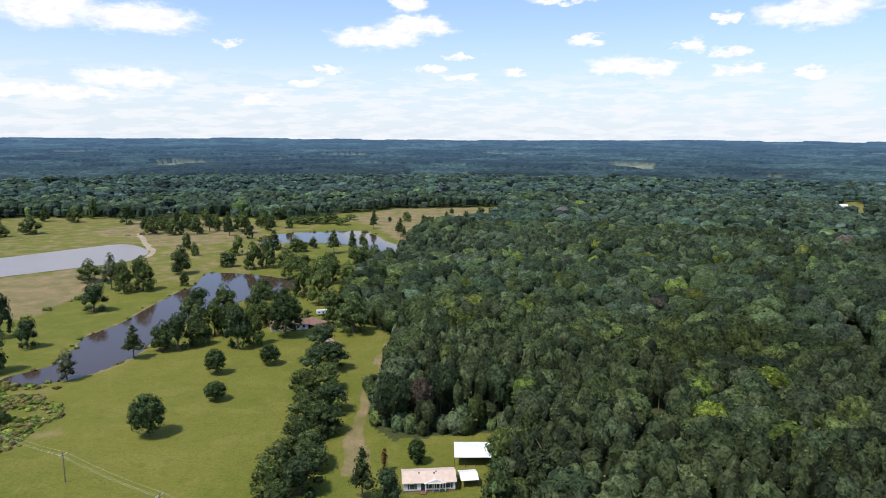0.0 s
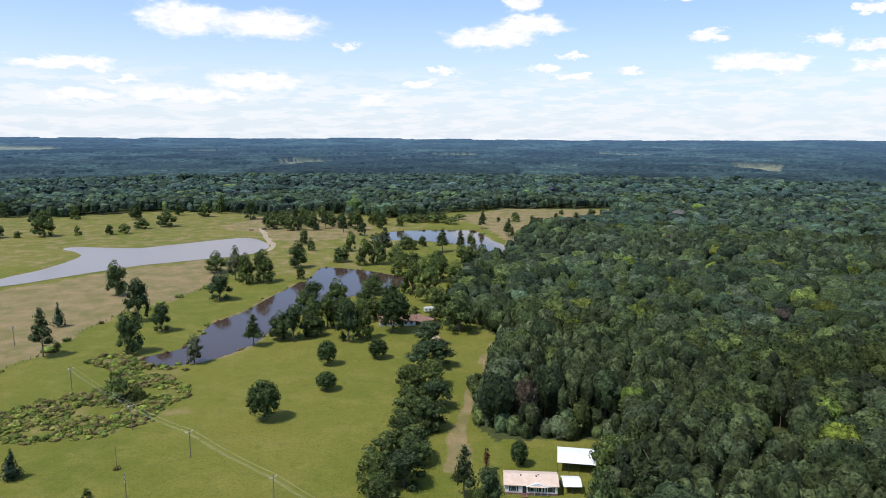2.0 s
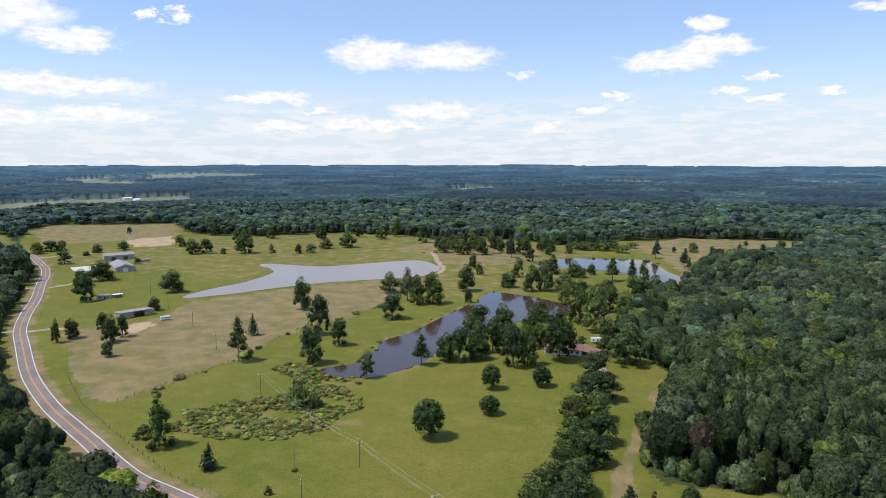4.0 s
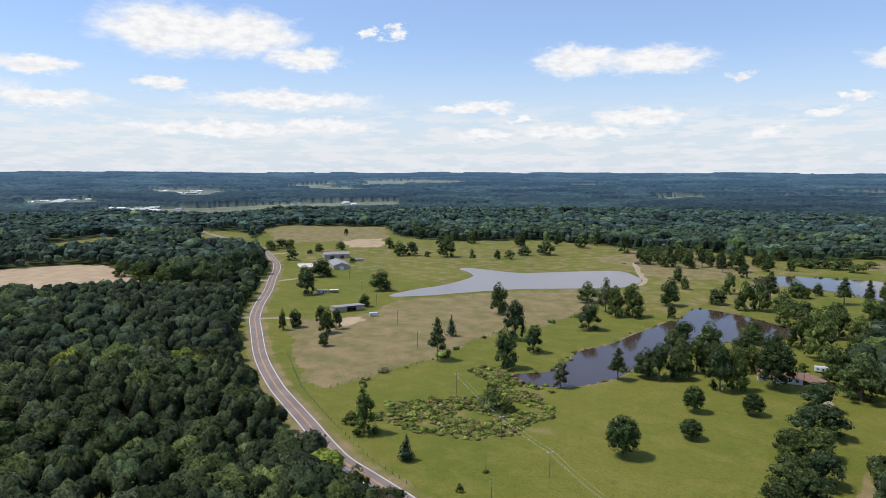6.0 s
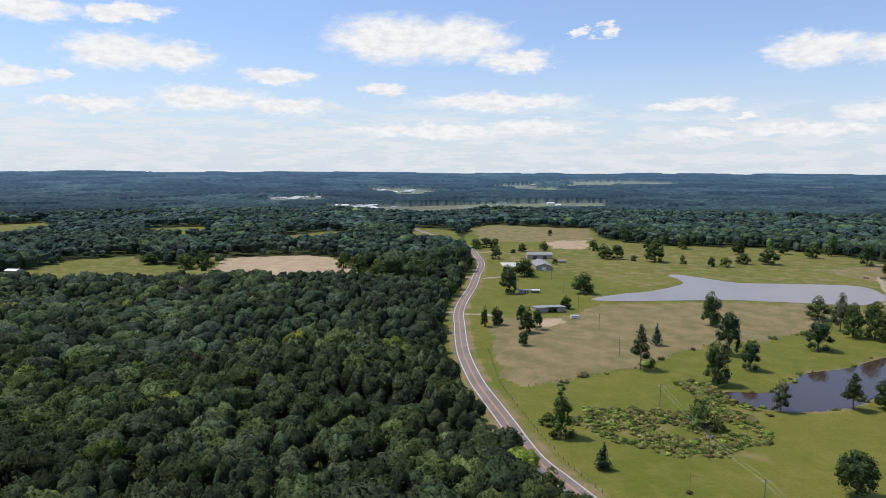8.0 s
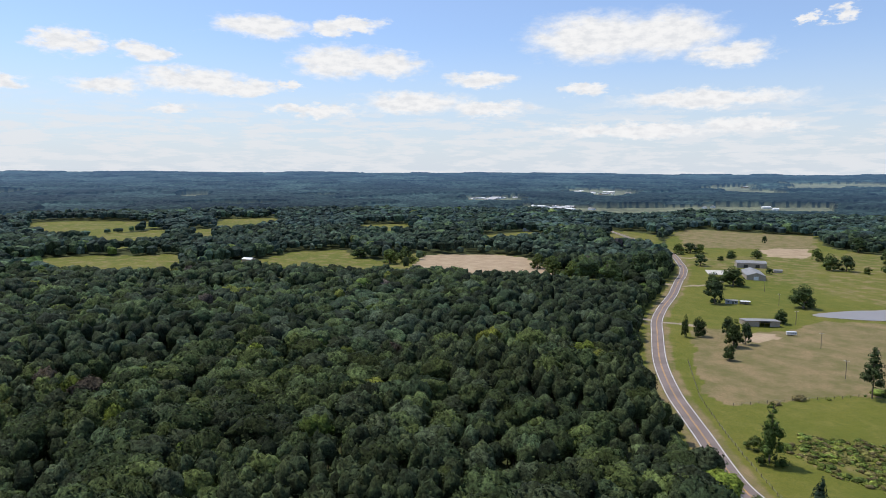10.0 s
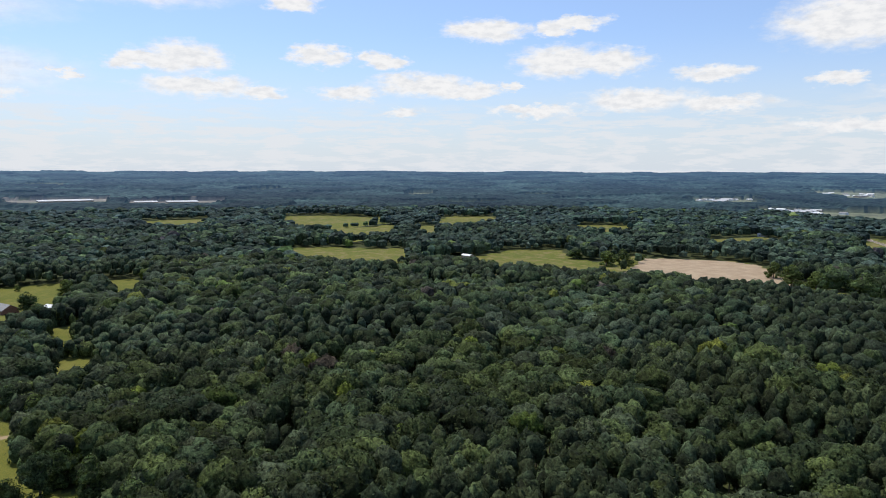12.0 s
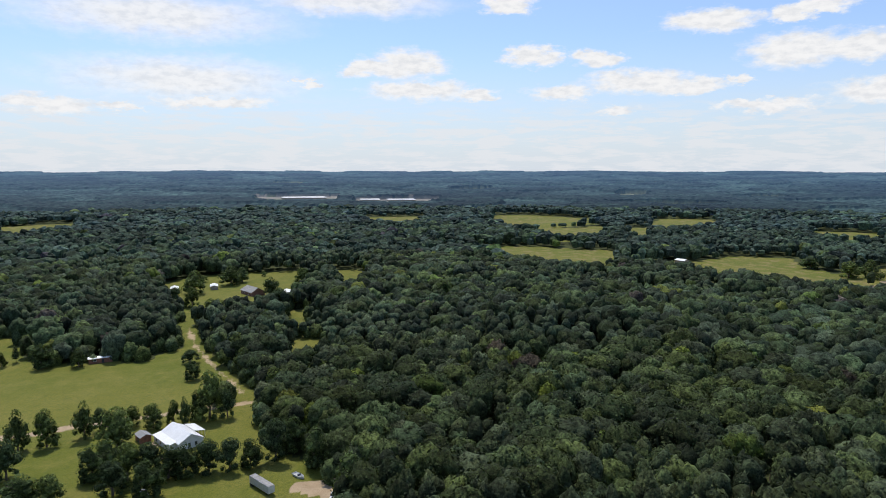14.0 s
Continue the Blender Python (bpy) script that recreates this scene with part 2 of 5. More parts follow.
    bump(nt, b, fine.outputs["Fac"], 0.6, 0.5)
    return m


GRASS = ground_material()


def water_material(name, deep, shoal, gloss):
    m, nt, b = material(name)
    n = noise_at(nt, 0.02, 3)
    c = mix_colour(nt, n.outputs["Fac"], deep, shoal)
    nt.links.new(c, b.inputs["Base Color"])
    b.inputs["Roughness"].default_value = gloss
    b.inputs["IOR"].default_value = 1.33
    r = noise_at(nt, 1.1, 3)
    bump(nt, b, r.outputs["Fac"], 0.10, 0.05)
    return m


WATER = water_material("pond_water", (0.048, 0.032, 0.026), (0.066, 0.046, 0.034), 0.07)
# pale base colour: silt, plus sky glare painted in
SILT_GLARE = water_material("silt_glare_water", (0.235, 0.20, 0.175), (0.285, 0.245, 0.215), 0.28)

# ---------------------------------------------------------------- plan of the land
AZ0, AZ1 = radians(-40), radians(152)           # the side that the camera turns through


def rise(r):
    """The land climbs gently to the wooded horizon."""
    return 76.0 * (np.maximum(r - 1000.0, 0) / 3900.0) ** 2


ROAD = [(60, 128), (-60, 138), (-120, 144), (-163, 151), (-180, 154), (-197, 160), (-219, 169), (-242, 178), (-271, 190), (-318, 214), (-376, 250),
        (-410, 272), (-448, 302), (-494, 342), (-552, 388), (-588, 418), (-630, 448), (-672, 472), (-722, 500), (-766, 520), (-812, 536), (-916, 562), (-1060, 600)]
POND_UPPER = [(-396, 394), (-400, 434), (-396, 460), (-400, 498), (-406, 520), (-414, 532), (-432, 546), (-450, 554), (-446, 566), (-420, 568), (-386, 572), (-366, 594),
              (-342, 626), (-320, 650), (-304, 648), (-284, 628), (-272, 610), (-266, 586), (-270, 560), (-292, 536), (-314, 514), (-334, 494), (-350, 466), (-364, 438), (-376, 414)]
POND_LONG = [(-191, 281), (-181, 274), (-167, 278), (-157, 289), (-150, 309), (-150, 334), (-148, 359), (-146, 382), (-142, 406), (-128, 428), (-114, 446), (-102, 464), (-110, 486),
             (-128, 498), (-154, 510), (-178, 514), (-182, 506), (-178, 482), (-176, 460), (-180, 446), (-182, 404), (-182, 372), (-188, 345), (-183, 323), (-180, 308), (-181, 295)]
POND_FAR = [(-186, 670), (-184, 714), (-162, 738), (-130, 748), (-108, 754), (-92, 754), (-76, 730), (-62, 688), (-48, 662), (-38, 632), (-38, 598), (-42, 576), (-52, 570),
            (-64, 598), (-76, 640), (-92, 654), (-110, 664), (-132, 672), (-152, 672), (-172, 662)]
MEADOW = [(-792, 522), (-1004, 690), (-1050, 762), (-886, 876), (-772, 778), (-694, 756), (-622, 776), (-556, 858), (-448, 872), (-376, 834), (-336, 876), (-256, 874), (-188, 852),
          (-140, 930), (-116, 944), (-70, 996), (88, 1028), (76, 888), (32, 794), (-28, 744), (-36, 620), (-44, 544), (-60, 528), (-60, 482), (-66, 414), (-64, 387), (-46, 369),
          (-28, 353), (-24, 306), (-26, 270), (-23, 231), (-18, 217), (-4, 225), (18, 232), (24, 213), (20, 184), (15, 120)]
MEADOW += [(-100, 130), (-163, 145), (-200, 155), (-271, 184), (-318, 208), (-376, 244), (-410, 266), (-448, 296), (-494, 336), (-552, 382), (-590, 412), (-640, 450), (-722, 494)]
CROP = [(-666, 142), (-808, 202), (-804, 250), (-788, 292), (-752, 314), (-712, 306), (-622, 296), (-558, 232), (-610, 168), (-626, 138)]
CROP_EDGE = [(-622, 296), (-538, 338), (-510, 332), (-502, 310), (-558, 232)]
HAY_A = [(-868, 38), (-880, 70), (-862, 108), (-798, 116), (-764, 140), (-822, 180), (-828, 208), (-668, 142), (-626, 138), (-650, 88), (-694, 30)]
HAY_B = [(-722, -72), (-800, -28), (-824, 12), (-886, 58), (-884, 110), (-832, 114), (-668, 84), (-658, 32), (-700, -24)]
FIELDS = [[(-874, -284), (-892, -216), (-888, -92), (-720, -78), (-712, -98), (-784, -190), (-826, -220)],
          [(-1462, -420), (-1500, -360), (-1432, -184), (-1340, -230), (-1244, -300), (-1206, -300), (-1288, -376)],
          [(-1246, -108), (-1248, -74), (-1078, -66), (-1094, -92)],
          [(-1476, -66), (-1500, 34), (-1420, 50), (-1278, -14), (-1300, -80)],
          [(-1174, -268), (-1216, -198), (-1268, -152), (-1130, -146), (-1032, -204)],
          [(-1300, -664), (-1382, -560), (-1212, -512), (-1220, -558), (-1226, -626)],
          [(-1280, 188), (-1284, 244), (-1256, 304), (-1160, 244), (-1142, 192)]]
FIELDS += [[(-1032, 348), (-1076, 450), (-1008, 480), (-998, 398), (-966, 330)],
           [(-994, 552), (-1050, 624), (-966, 630), (-806, 544), (-864, 542), (-882, 504)],
           [(-850, -1168), (-950, -1120), (-902, -1048), (-798, -1018), (-728, -1002)],
           [(624, 1062), (714, 1168), (680, 1072), (610, 966), (598, 1002)],
           [(590, 2426), (722, 2294), (672, 2168), (572, 2196)],
           [(-2822, 2510), (-2680, 2928), (-2344, 2972), (-2302, 2684), (-2590, 2490)],
           [(-1744, 732), (-1630, 914), (-1616, 1214), (-1498, 1526), (-1370, 1414), (-1470, 1106), (-1424, 830)]]
FIELDS += [[(-1820, -1310), (-1960, -1100), (-2060, -1150), (-1900, -1400)], [(-1830, -980), (-1950, -740), (-2060, -780), (-1930, -1020)],
           [(-2080, 670), (-2090, 880), (-2200, 880), (-2190, 660)], [(-1790, 735), (-1560, 890), (-1480, 860), (-1690, 690)],
           [(-2650, 1250), (-2300, 1240), (-2270, 1420), (-2600, 1500)], [(-2560, 1950), (-2560, 2220), (-2700, 2240), (-2700, 1950)]]
FAR_SOIL = [FIELDS[-6], FIELDS[-5]]
YARDS = [[(-286, -402), (-294, -386), (-256, -340), (-252, -328), (-282, -281), (-302, -278), (-308, -276), (-293, -243), (-274, -222), (-245, -211), (-229, -207), (-242, -186), (-228, -167),
          (-212, -158), (-192, -166), (-184, -188), (-183, -206), (-166, -196), (-153, -189), (-144, -192), (-140, -202), (-150, -330), (-220, -420)],
         [(-228, -167), (-212, -158), (-200, -135), (-193, -119), (-181, -101), (-140, -75), (-100, -150), (-110, -230), (-144, -205), (-184, -188)],
         [(-169, -149), (-186, -145), (-193, -119), (-181, -101), (-175, -100), (-161, -136)]]
YARDS += [[(-480, -456), (-542, -446), (-522, -416), (-562, -420), (-598, -382), (-550, -344), (-508, -326), (-458, -310), (-438, -328), (-422, -338), (-396, -348), (-328, -292), (-348, -320), (-402, -362)],
          [(-424, -282), (-434, -268), (-396, -246), (-388, -256)],
          [(-348, -234), (-356, -226), (-360, -212), (-334, -199), (-314, -205)],
          [(-606, -356), (-624, -328), (-618, -316), (-568, -294), (-572, -314)]]
GRAVEL = [(-352, -312), (-340, -300), (-316, -276), (-298, -254), (-283, -235), (-269, -215), (-257, -199), (-244, -185)]
LANE = [(-120, -290), (-167, -256), (-177, -252), (-184, -243), (-194, -236), (-206, -225), (-216, -213), (-226, -204), (-237, -192), (-244, -185), (-262, -160)]
DRY = [(-356, 262), (-388, 286), (-366, 308), (-360, 338), (-378, 384), (-356, 428), (-326, 484), (-286, 524), (-262, 506), (-240, 442), (-240, 392), (-250, 356), (-250, 322), (-241, 279), (-245, 240), (-247, 205), (-265, 204), (-301, 225)]
DRY_FAR = [[(-1000, 692), (-1050, 762), (-886, 876), (-734, 730), (-764, 646), (-800, 570)],
           [(-142, 866), (-70, 996), (88, 1028), (76, 888), (32, 794), (-28, 744), (-36, 636), (-56, 708), (-84, 800)],
           [(-386, 720), (-376, 834), (-332, 864), (-220, 798), (-200, 704), (-224, 664), (-246, 626), (-280, 650), (-308, 682)]]
WORN = [(-33, 343), (-25, 306), (-28, 263), (-26, 231), (-23, 194), (-32, 194), (-32, 222), (-31, 264)]
BARE = [[(-754, 652), (-760, 684), (-744, 724), (-682, 672), (-664, 636), (-690, 610)],
        [(-360, 304), (-362, 318), (-344, 322), (-338, 302), (-342, 288)],
        [(-186, -121), (-190, -114), (-184, -106), (-178, -108), (-180, -118)], [(-192, -192), (-190, -186), (-186, -187), (-187, -193)]]
BRUSH = [(-215, 206), (-203, 219), (-186, 239), (-185, 255), (-171, 263), (-155, 259), (-135, 238), (-133, 226), (-150, 207), (-156, 196), (-177, 190), (-195, 193)]
BRUSH_BANK = [(-217, 279), (-213, 293), (-189, 278), (-164, 273), (-160, 261), (-180, 248), (-197, 257)]
TRACKS = [[(-402, 272), (-394, 282), (-384, 292)], [(-528, 378), (-528, 404), (-542, 428), (-542, 440)], [(-708, 498), (-700, 506), (-704, 532)],
          [(-420, 258), (-408, 270)], [(-556, 356), (-536, 376)], [(-330, 724), (-288, 646), (-268, 614), (-260, 586), (-262, 576)], [(-56, 332), (-65, 352), (-72, 365)]]


def inside(poly, x, y):
    """Whether points lie inside a polygon."""
    hit = np.zeros(x.shape, bool)
    for (xa, ya), (xb, yb) in zip(poly, poly[1:] + poly[:1]):
        if ya == yb:
            continue
        hit ^= ((ya > y) != (yb > y)) & (x < (xb - xa) * (y - ya) / (yb - ya) + xa)
    return hit


def off_line(line, x, y):
    """Distance from a broken line."""
    best = np.full(x.shape, 1e9)
    for (xa, ya), (xb, yb) in zip(line, line[1:]):
        dx, dy = xb - xa, yb - ya
        s = np.clip(((x - xa) * dx + (y - ya) * dy) / (dx * dx + dy * dy), 0, 1)
        best = np.minimum(best, np.hypot(x - xa - s * dx, y - ya - s * dy))
    return best


def smooth_line(line, n=6, closed=False):
    """A Catmull-Rom line through the corners."""
    p = np.array(line, float)
    p = np.vstack([p[-1], p, p[0], p[1]]) if closed else np.vstack([2 * p[0] - p[1], p, 2 * p[-1] - p[-2]])
    out = []
    for a, b, c, d in zip(p, p[1:], p[2:], p[3:]):
        for k in range(n):
            t = k / n
            out.append(0.5 * (2 * b + (c - a) * t + (2 * a - 5 * b + 4 * c - d) * t * t + (3 * b - a - 3 * c + d) * t ** 3))
    if not closed:
        out.append(p[-2])
    return [tuple(q) for q in out]


rng = np.random.default_rng(7)
LATTICE = rng.random((256, 256))


def value_noise(x, y, size):
    """Smooth noise from 0 to 1 over the plan, with features of that size."""
    u, v = x / size, y / size
    i, j = np.floor(u).astype(int), np.floor(v).astype(int)
    a, b = u - i, v - j
    a, b = a * a * (3 - 2 * a), b * b * (3 - 2 * b)
    g = lambda p, q: LATTICE[p % 256, q % 256]
    return (g(i, j) * (1 - a) + g(i + 1, j) * a) * (1 - b) + (g(i, j + 1) * (1 - a) + g(i + 1, j + 1) * a) * b


def shaken(x, y, amount):
    return (x + (value_noise(x + 31, y, 14) - 0.5) * amount * 2, y + (value_noise(x, y + 77, 14) - 0.5) * amount * 2)


ROADS = smooth_line(ROAD, 5)
PONDS = [smooth_line(p, 4, True) for p in (POND_UPPER, POND_LONG, POND_FAR)]


def open_land(x, y):
    """Where no woods stand."""
    far = np.hypot(x, y) > 900
    u, v = shaken(x, y, 5.0)
    o = inside(MEADOW, u, v)
    for f in [CROP, CROP_EDGE, HAY_A, HAY_B]:
        o |= inside(f, u, v)
    for f in FIELDS + YARDS:
        for s in (1.0, 1.045, 1.09):                # no tall trees on the near margin
            o |= inside(f, u * s, v * s)
    o |= off_line(ROADS, x, y) < 12.5
    o |= off_line(GRAVEL, x, y) < 5
    for p in PONDS:
        o |= inside(p, x, y)
    return o


def mesh_of(name, verts, tris, mats, which=None, tint=None, smooth=False, attr="tint"):
    """A mesh from arrays of corners and triangles or quads."""
    me = bpy.data.meshes.new(name)
    k = tris.shape[1]
    me.vertices.add(len(verts))
    me.vertices.foreach_set("co", np.asarray(verts, np.float32).ravel())
    me.loops.add(tris.size)
    me.loops.foreach_set("vertex_index", np.asarray(tris, np.int32).ravel())
    me.polygons.add(len(tris))
    me.polygons.foreach_set("loop_start", np.arange(0, tris.size, k, dtype=np.int32))
    for m in mats:
        me.materials.append(m)
    if which is not None:
        me.polygons.foreach_set("material_index", np.asarray(which, np.int32))
    me.polygons.foreach_set("use_smooth", np.full(len(tris), smooth))
    if tint is not None:
        a = me.attributes.new(attr, "FLOAT_COLOR", "POINT")
        a.data.foreach_set("color", np.concatenate([tint, np.ones((len(tint), 1))], 1).astype(np.float32).ravel())
    me.update(calc_edges=True)
    return me


def polar(r0, r1, step, a0, a1, da):
    """Corners and quads of a sheet in rings round the origin."""
    nr = max(2, int(np.log(r1 / r0) / step) + 1)
    na = int((a1 - a0) / da) + 1
    r = r0 * (r1 / r0) ** np.linspace(0, 1, nr)
    a = np.linspace(a0, a1, na)
    R, A = np.meshgrid(r, a, indexing="ij")
    i = np.arange(nr - 1)[:, None] * na + np.arange(na - 1)[None, :]
    q = np.stack([i, i + 1, i + na + 1, i + na], -1).reshape(-1, 4)[:, ::-1]
    return -np.sin(A).ravel() * R.ravel(), np.cos(A).ravel() * R.ravel(), R.ravel(), q


def cover_of(x, y):
    """Dry grass, bare soil and woodland floor over the plan."""
    u, v = shaken(x, y, 3.0)
    dry = inside(DRY, u, v) * 0.9 + 0.0
    for f in DRY_FAR:
        dry = np.maximum(dry, inside(f, u, v) * 0.75)
    dry = np.maximum(dry, inside(WORN, u, v) * 0.8)
    dry = np.maximum(dry, (inside(HAY_A, u, v) | inside(HAY_B, u, v)) * 0.35)
    for f in FIELDS:
        dry = np.maximum(dry, inside(f, u, v) * 0.35)
    dry = np.maximum(dry, ((y > 470) & (x < -150) & (x > -700) & inside(MEADOW, u, v)) * 0.42)
    rd = off_line(ROADS, x, y)
    dry = np.maximum(dry, np.clip(1.1 - np.abs(rd - 5.5) / 3.5, 0, 0.75))
    dry = np.maximum(dry, inside(BRUSH, u, v) * 0.34)
    dry = np.maximum(dry, inside(BRUSH_BANK, u, v) * 0.34)
    soil = (inside(CROP, u, v)) * 0.95 + 0.0
    for f in BARE:
        soil = np.maximum(soil, inside(f, u, v) * 0.85)
    for t in TRACKS + [LANE]:
        soil = np.maximum(soil, np.clip(1.5 - off_line(t, x, y) / 2.4, 0, 0.95))
    soil = np.maximum(soil, np.clip(1.2 - off_line(GRAVEL, x, y) / 2.0, 0, 0.55))
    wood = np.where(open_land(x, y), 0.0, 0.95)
    for p in PONDS:
        near = off_line(p + p[:1], x, y)
        dry = np.maximum(dry, np.clip(1.0 - near / 4.5, 0, 0.6))
    return np.stack([dry, soil, wood], 1)


def pond_dip(x, y):
    """How far the bed of the ponds lies below the grass."""
    z = np.zeros(x.shape)
    for p in PONDS:
        d = off_line(p + p[:1], x, y)
        ins = inside(p, x, y)
        z = np.minimum(z, np.where(ins, -0.25 - np.minimum(d * 0.25, 0.9), -np.clip(0.45 - d * 0.12, 0, 0.25)))
    return z


# ---------------------------------------------------------------- ground
x, y, r, q = polar(120, 1500, 0.011, AZ0, AZ1, radians(0.31))
gz = rise(r) + pond_dip(x, y) + (value_noise(x, y, 60) - 0.5) * 0.5 * (r < 900)
flat = np.clip(off_line(ROADS, x, y) / 25, 0, 1)
gz = np.where(gz > -0.24, gz * flat, gz)
V, Q, K = [np.stack([x, y, gz], 1)], [q], [cover_of(x, y)]
n = len(x)
for r0, r1, st, a0, a1, da in ((1500, 4960, 0.03, AZ0, AZ1, radians(0.8)), (0.003, 120, 0.2, AZ0, AZ1, radians(4)), (0.003, 4960, 0.12, AZ1, AZ0 + 2 * math.pi, radians(3))):
    x, y, r, q = polar(r0, r1, st, a0, a1, da)
    V.append(np.stack([x, y, rise(r) - 0.02], 1))
    K.append(cover_of(x, y))
    Q.append(q + n)
    n += len(x)
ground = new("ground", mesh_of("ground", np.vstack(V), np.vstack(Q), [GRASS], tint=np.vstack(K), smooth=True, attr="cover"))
tagged(ground, "rolling pasture and lawn, green with dry patches", "ground", kind="structure")


def sheet(name, outline, z, mat, label, cat="water"):
    bm = bmesh.new()
    bm.faces.new([bm.verts.new((a, b, z)) for a, b in outline])
    bmesh.ops.triangulate(bm, faces=bm.faces[:])
    me = bpy.data.meshes.new(name)
    bm.normal_update()
    bm.faces.ensure_lookup_table()
    if bm.faces[0].normal.z < 0:
        bmesh.ops.reverse_faces(bm, faces=bm.faces[:])
    bm.to_mesh(me)
    me.materials.append(mat)
    return tagged(new(name, me), label, cat, kind="structure")


def grown(outline, by):
    p = np.array(outline)
    t = np.roll(p, -1, 0) - np.roll(p, 1, 0)
    nrm = np.stack([t[:, 1], -t[:, 0]], 1) / np.maximum(np.hypot(t[:, 0], t[:, 1]), 1e-6)[:, None]
    area = np.sum(p[:, 0] * np.roll(p[:, 1], -1) - np.roll(p[:, 0], -1) * p[:, 1])
    return [tuple(c) for c in p + nrm * by * (1 if area > 0 else -1)]


for p, lab in zip(PONDS, ("pale silty farm pond beside pasture, sky glare in its colour", "long brown pond winding past the lawn", "far blue-grey pond beside dry pasture")):
    sheet("water", grown(p, 1.2), -0.22, SILT_GLARE if "silty" in lab else WATER, lab)


def strip(line, offset, width, z):
    """Corners and quads of a band that follows a line on the plan."""
    p = np.array(line)
    t = np.gradient(p, axis=0)
    nrm = np.stack([-t[:, 1], t[:, 0]], 1) / np.hypot(t[:, 0], t[:, 1])[:, None]
    a, b = p + nrm * (offset - width / 2), p + nrm * (offset + width / 2)
    zz = np.full((len(p), 1), z)
    v = np.hstack([np.vstack([a, b]), np.vstack([zz, zz])])
    i = np.arange(len(p) - 1)
    return v, np.stack([i, i + 1, i + 1 + len(p), i + len(p)], 1)


ASPHALT = plain("asphalt", (0.215, 0.168, 0.152), 0.85, vary=0.25, scale=0.08, fine=3.0, relief=0.01)
LINE_WHITE = plain("white_road_paint", (0.75, 0.74, 0.70), 0.7, vary=0.2, scale=0.4, fine=5)
LINE_YELLOW = plain("yellow_road_paint", (0.62, 0.34, 0.10), 0.7, vary=0.2, scale=0.4, fine=5)
road_line = smooth_line(ROAD, 10)
v, q = strip(road_line, 0, 8.2, 0.10)
road = tagged(new("road", mesh_of("road", v, q, [ASPHALT])), "two-lane asphalt road curving past the woods", "road", kind="structure")
for nm, off, w, mt in (("edge_line", 3.55, 0.32, LINE_WHITE), ("edge_line", -3.55, 0.32, LINE_WHITE), ("centre_line", 0.22, 0.2, LINE_YELLOW), ("centre_line", -0.22, 0.2, LINE_YELLOW)):
    v, q = strip(road_line, off, w, 0.13)
    o = new(nm, mesh_of(nm, v, q, [mt]))
    o.parent = road

GRIT = plain("pale_gravel", (0.35, 0.285, 0.21), 0.95, vary=0.3, scale=0.15, fine=2.0, relief=0.03)
for line, wide in zip(TRACKS, (4.5, 4.5, 4.5, 4.0, 4.0, 4.5, 4.0)):
    p = smooth_line(line, 5)
    v, q = strip(p, 0, wide, 0.0)
    on = np.clip(off_line(ROADS, v[:, 0], v[:, 1]) / 25, 0, 1)
    v[:, 2] = (value_noise(v[:, 0], v[:, 1], 60) - 0.5) * 0.5 * on + 0.07
    tagged(new("driveway", mesh_of("driveway", v, q, [GRIT])), "pale gravel driveway worn into the grass", "driveway", kind="structure")

# ---------------------------------------------------------------- trees: crowns of leaf sprays


def ball(level=1):
    bm = bmesh.new()
    bmesh.ops.create_icosphere(bm, subdivisions=level, radius=1.0)
    v = np.array([p.co for p in bm.verts])
    f = np.array([[p.index for p in c.verts] for c in bm.faces])
    bm.free()
    return v, f


BALL1, BALL2, BALL3 = ball(1), ball(2), ball(3)


def sprays(centres, radii, count, size, g, up=0.06, low=-0.5):
    """Small leaf sprays (two triangles each) over the outside of overlapping lobes."""
    centres, radii = np.array(centres, float), np.array(radii, float)
    w = radii[:, 0] * radii[:, 2]
    out_p, out_n = [], []
    need = count
    while need > 0:
        k = g.choice(len(centres), need * 2, p=w / w.sum())
        d = g.normal(size=(need * 2, 3))
        d /= np.linalg.norm(d, axis=1)[:, None]
        d[:, 2] = np.where(d[:, 2] < low, -d[:, 2], d[:, 2])
        p = centres[k] + d * radii[k] * g.uniform(0.94, 1.09, (need * 2, 1))
        rel = (p[:, None] - centres[None]) / radii[None]
        ins = (np.linalg.norm(rel, axis=2) < 0.9)
        ok = ~ins.any(1)
        p, d = p[ok][:need], d[ok][:need]
        out_p.append(p)
        out_n.append(d)
        need -= len(p)
    p, nn = np.vstack(out_p), np.vstack(out_n)
    m = len(p)
    nn = nn + g.normal(size=(m, 3)) * 0.42 + np.array([0, 0, up])
    nn /= np.linalg.norm(nn, axis=1)[:, None]
    s = g.normal(size=(m, 3))
    s -= nn * np.sum(s * nn, 1)[:, None]
    s /= np.linalg.norm(s, axis=1)[:, None]
    t = np.cross(nn, s)
    a = size * g.uniform(0.55, 1.3, (m, 1))
    b = a * g.uniform(0.55, 0.95, (m, 1))
    # a kinked kite, so that no spray is a flat card
    v = np.stack([p - s * a, p - t * b * 0.8 + nn * a * 0.25, p + s * a * g.uniform(0.8, 1.2, (m, 1)), p + t * b + nn * a * 0.25], 1).reshape(-1, 3)
    i = np.arange(m)[:, None] * 4
    f = np.concatenate([i + [0, 1, 3], i + [1, 2, 3]], 1).reshape(-1, 3)
    return v, f


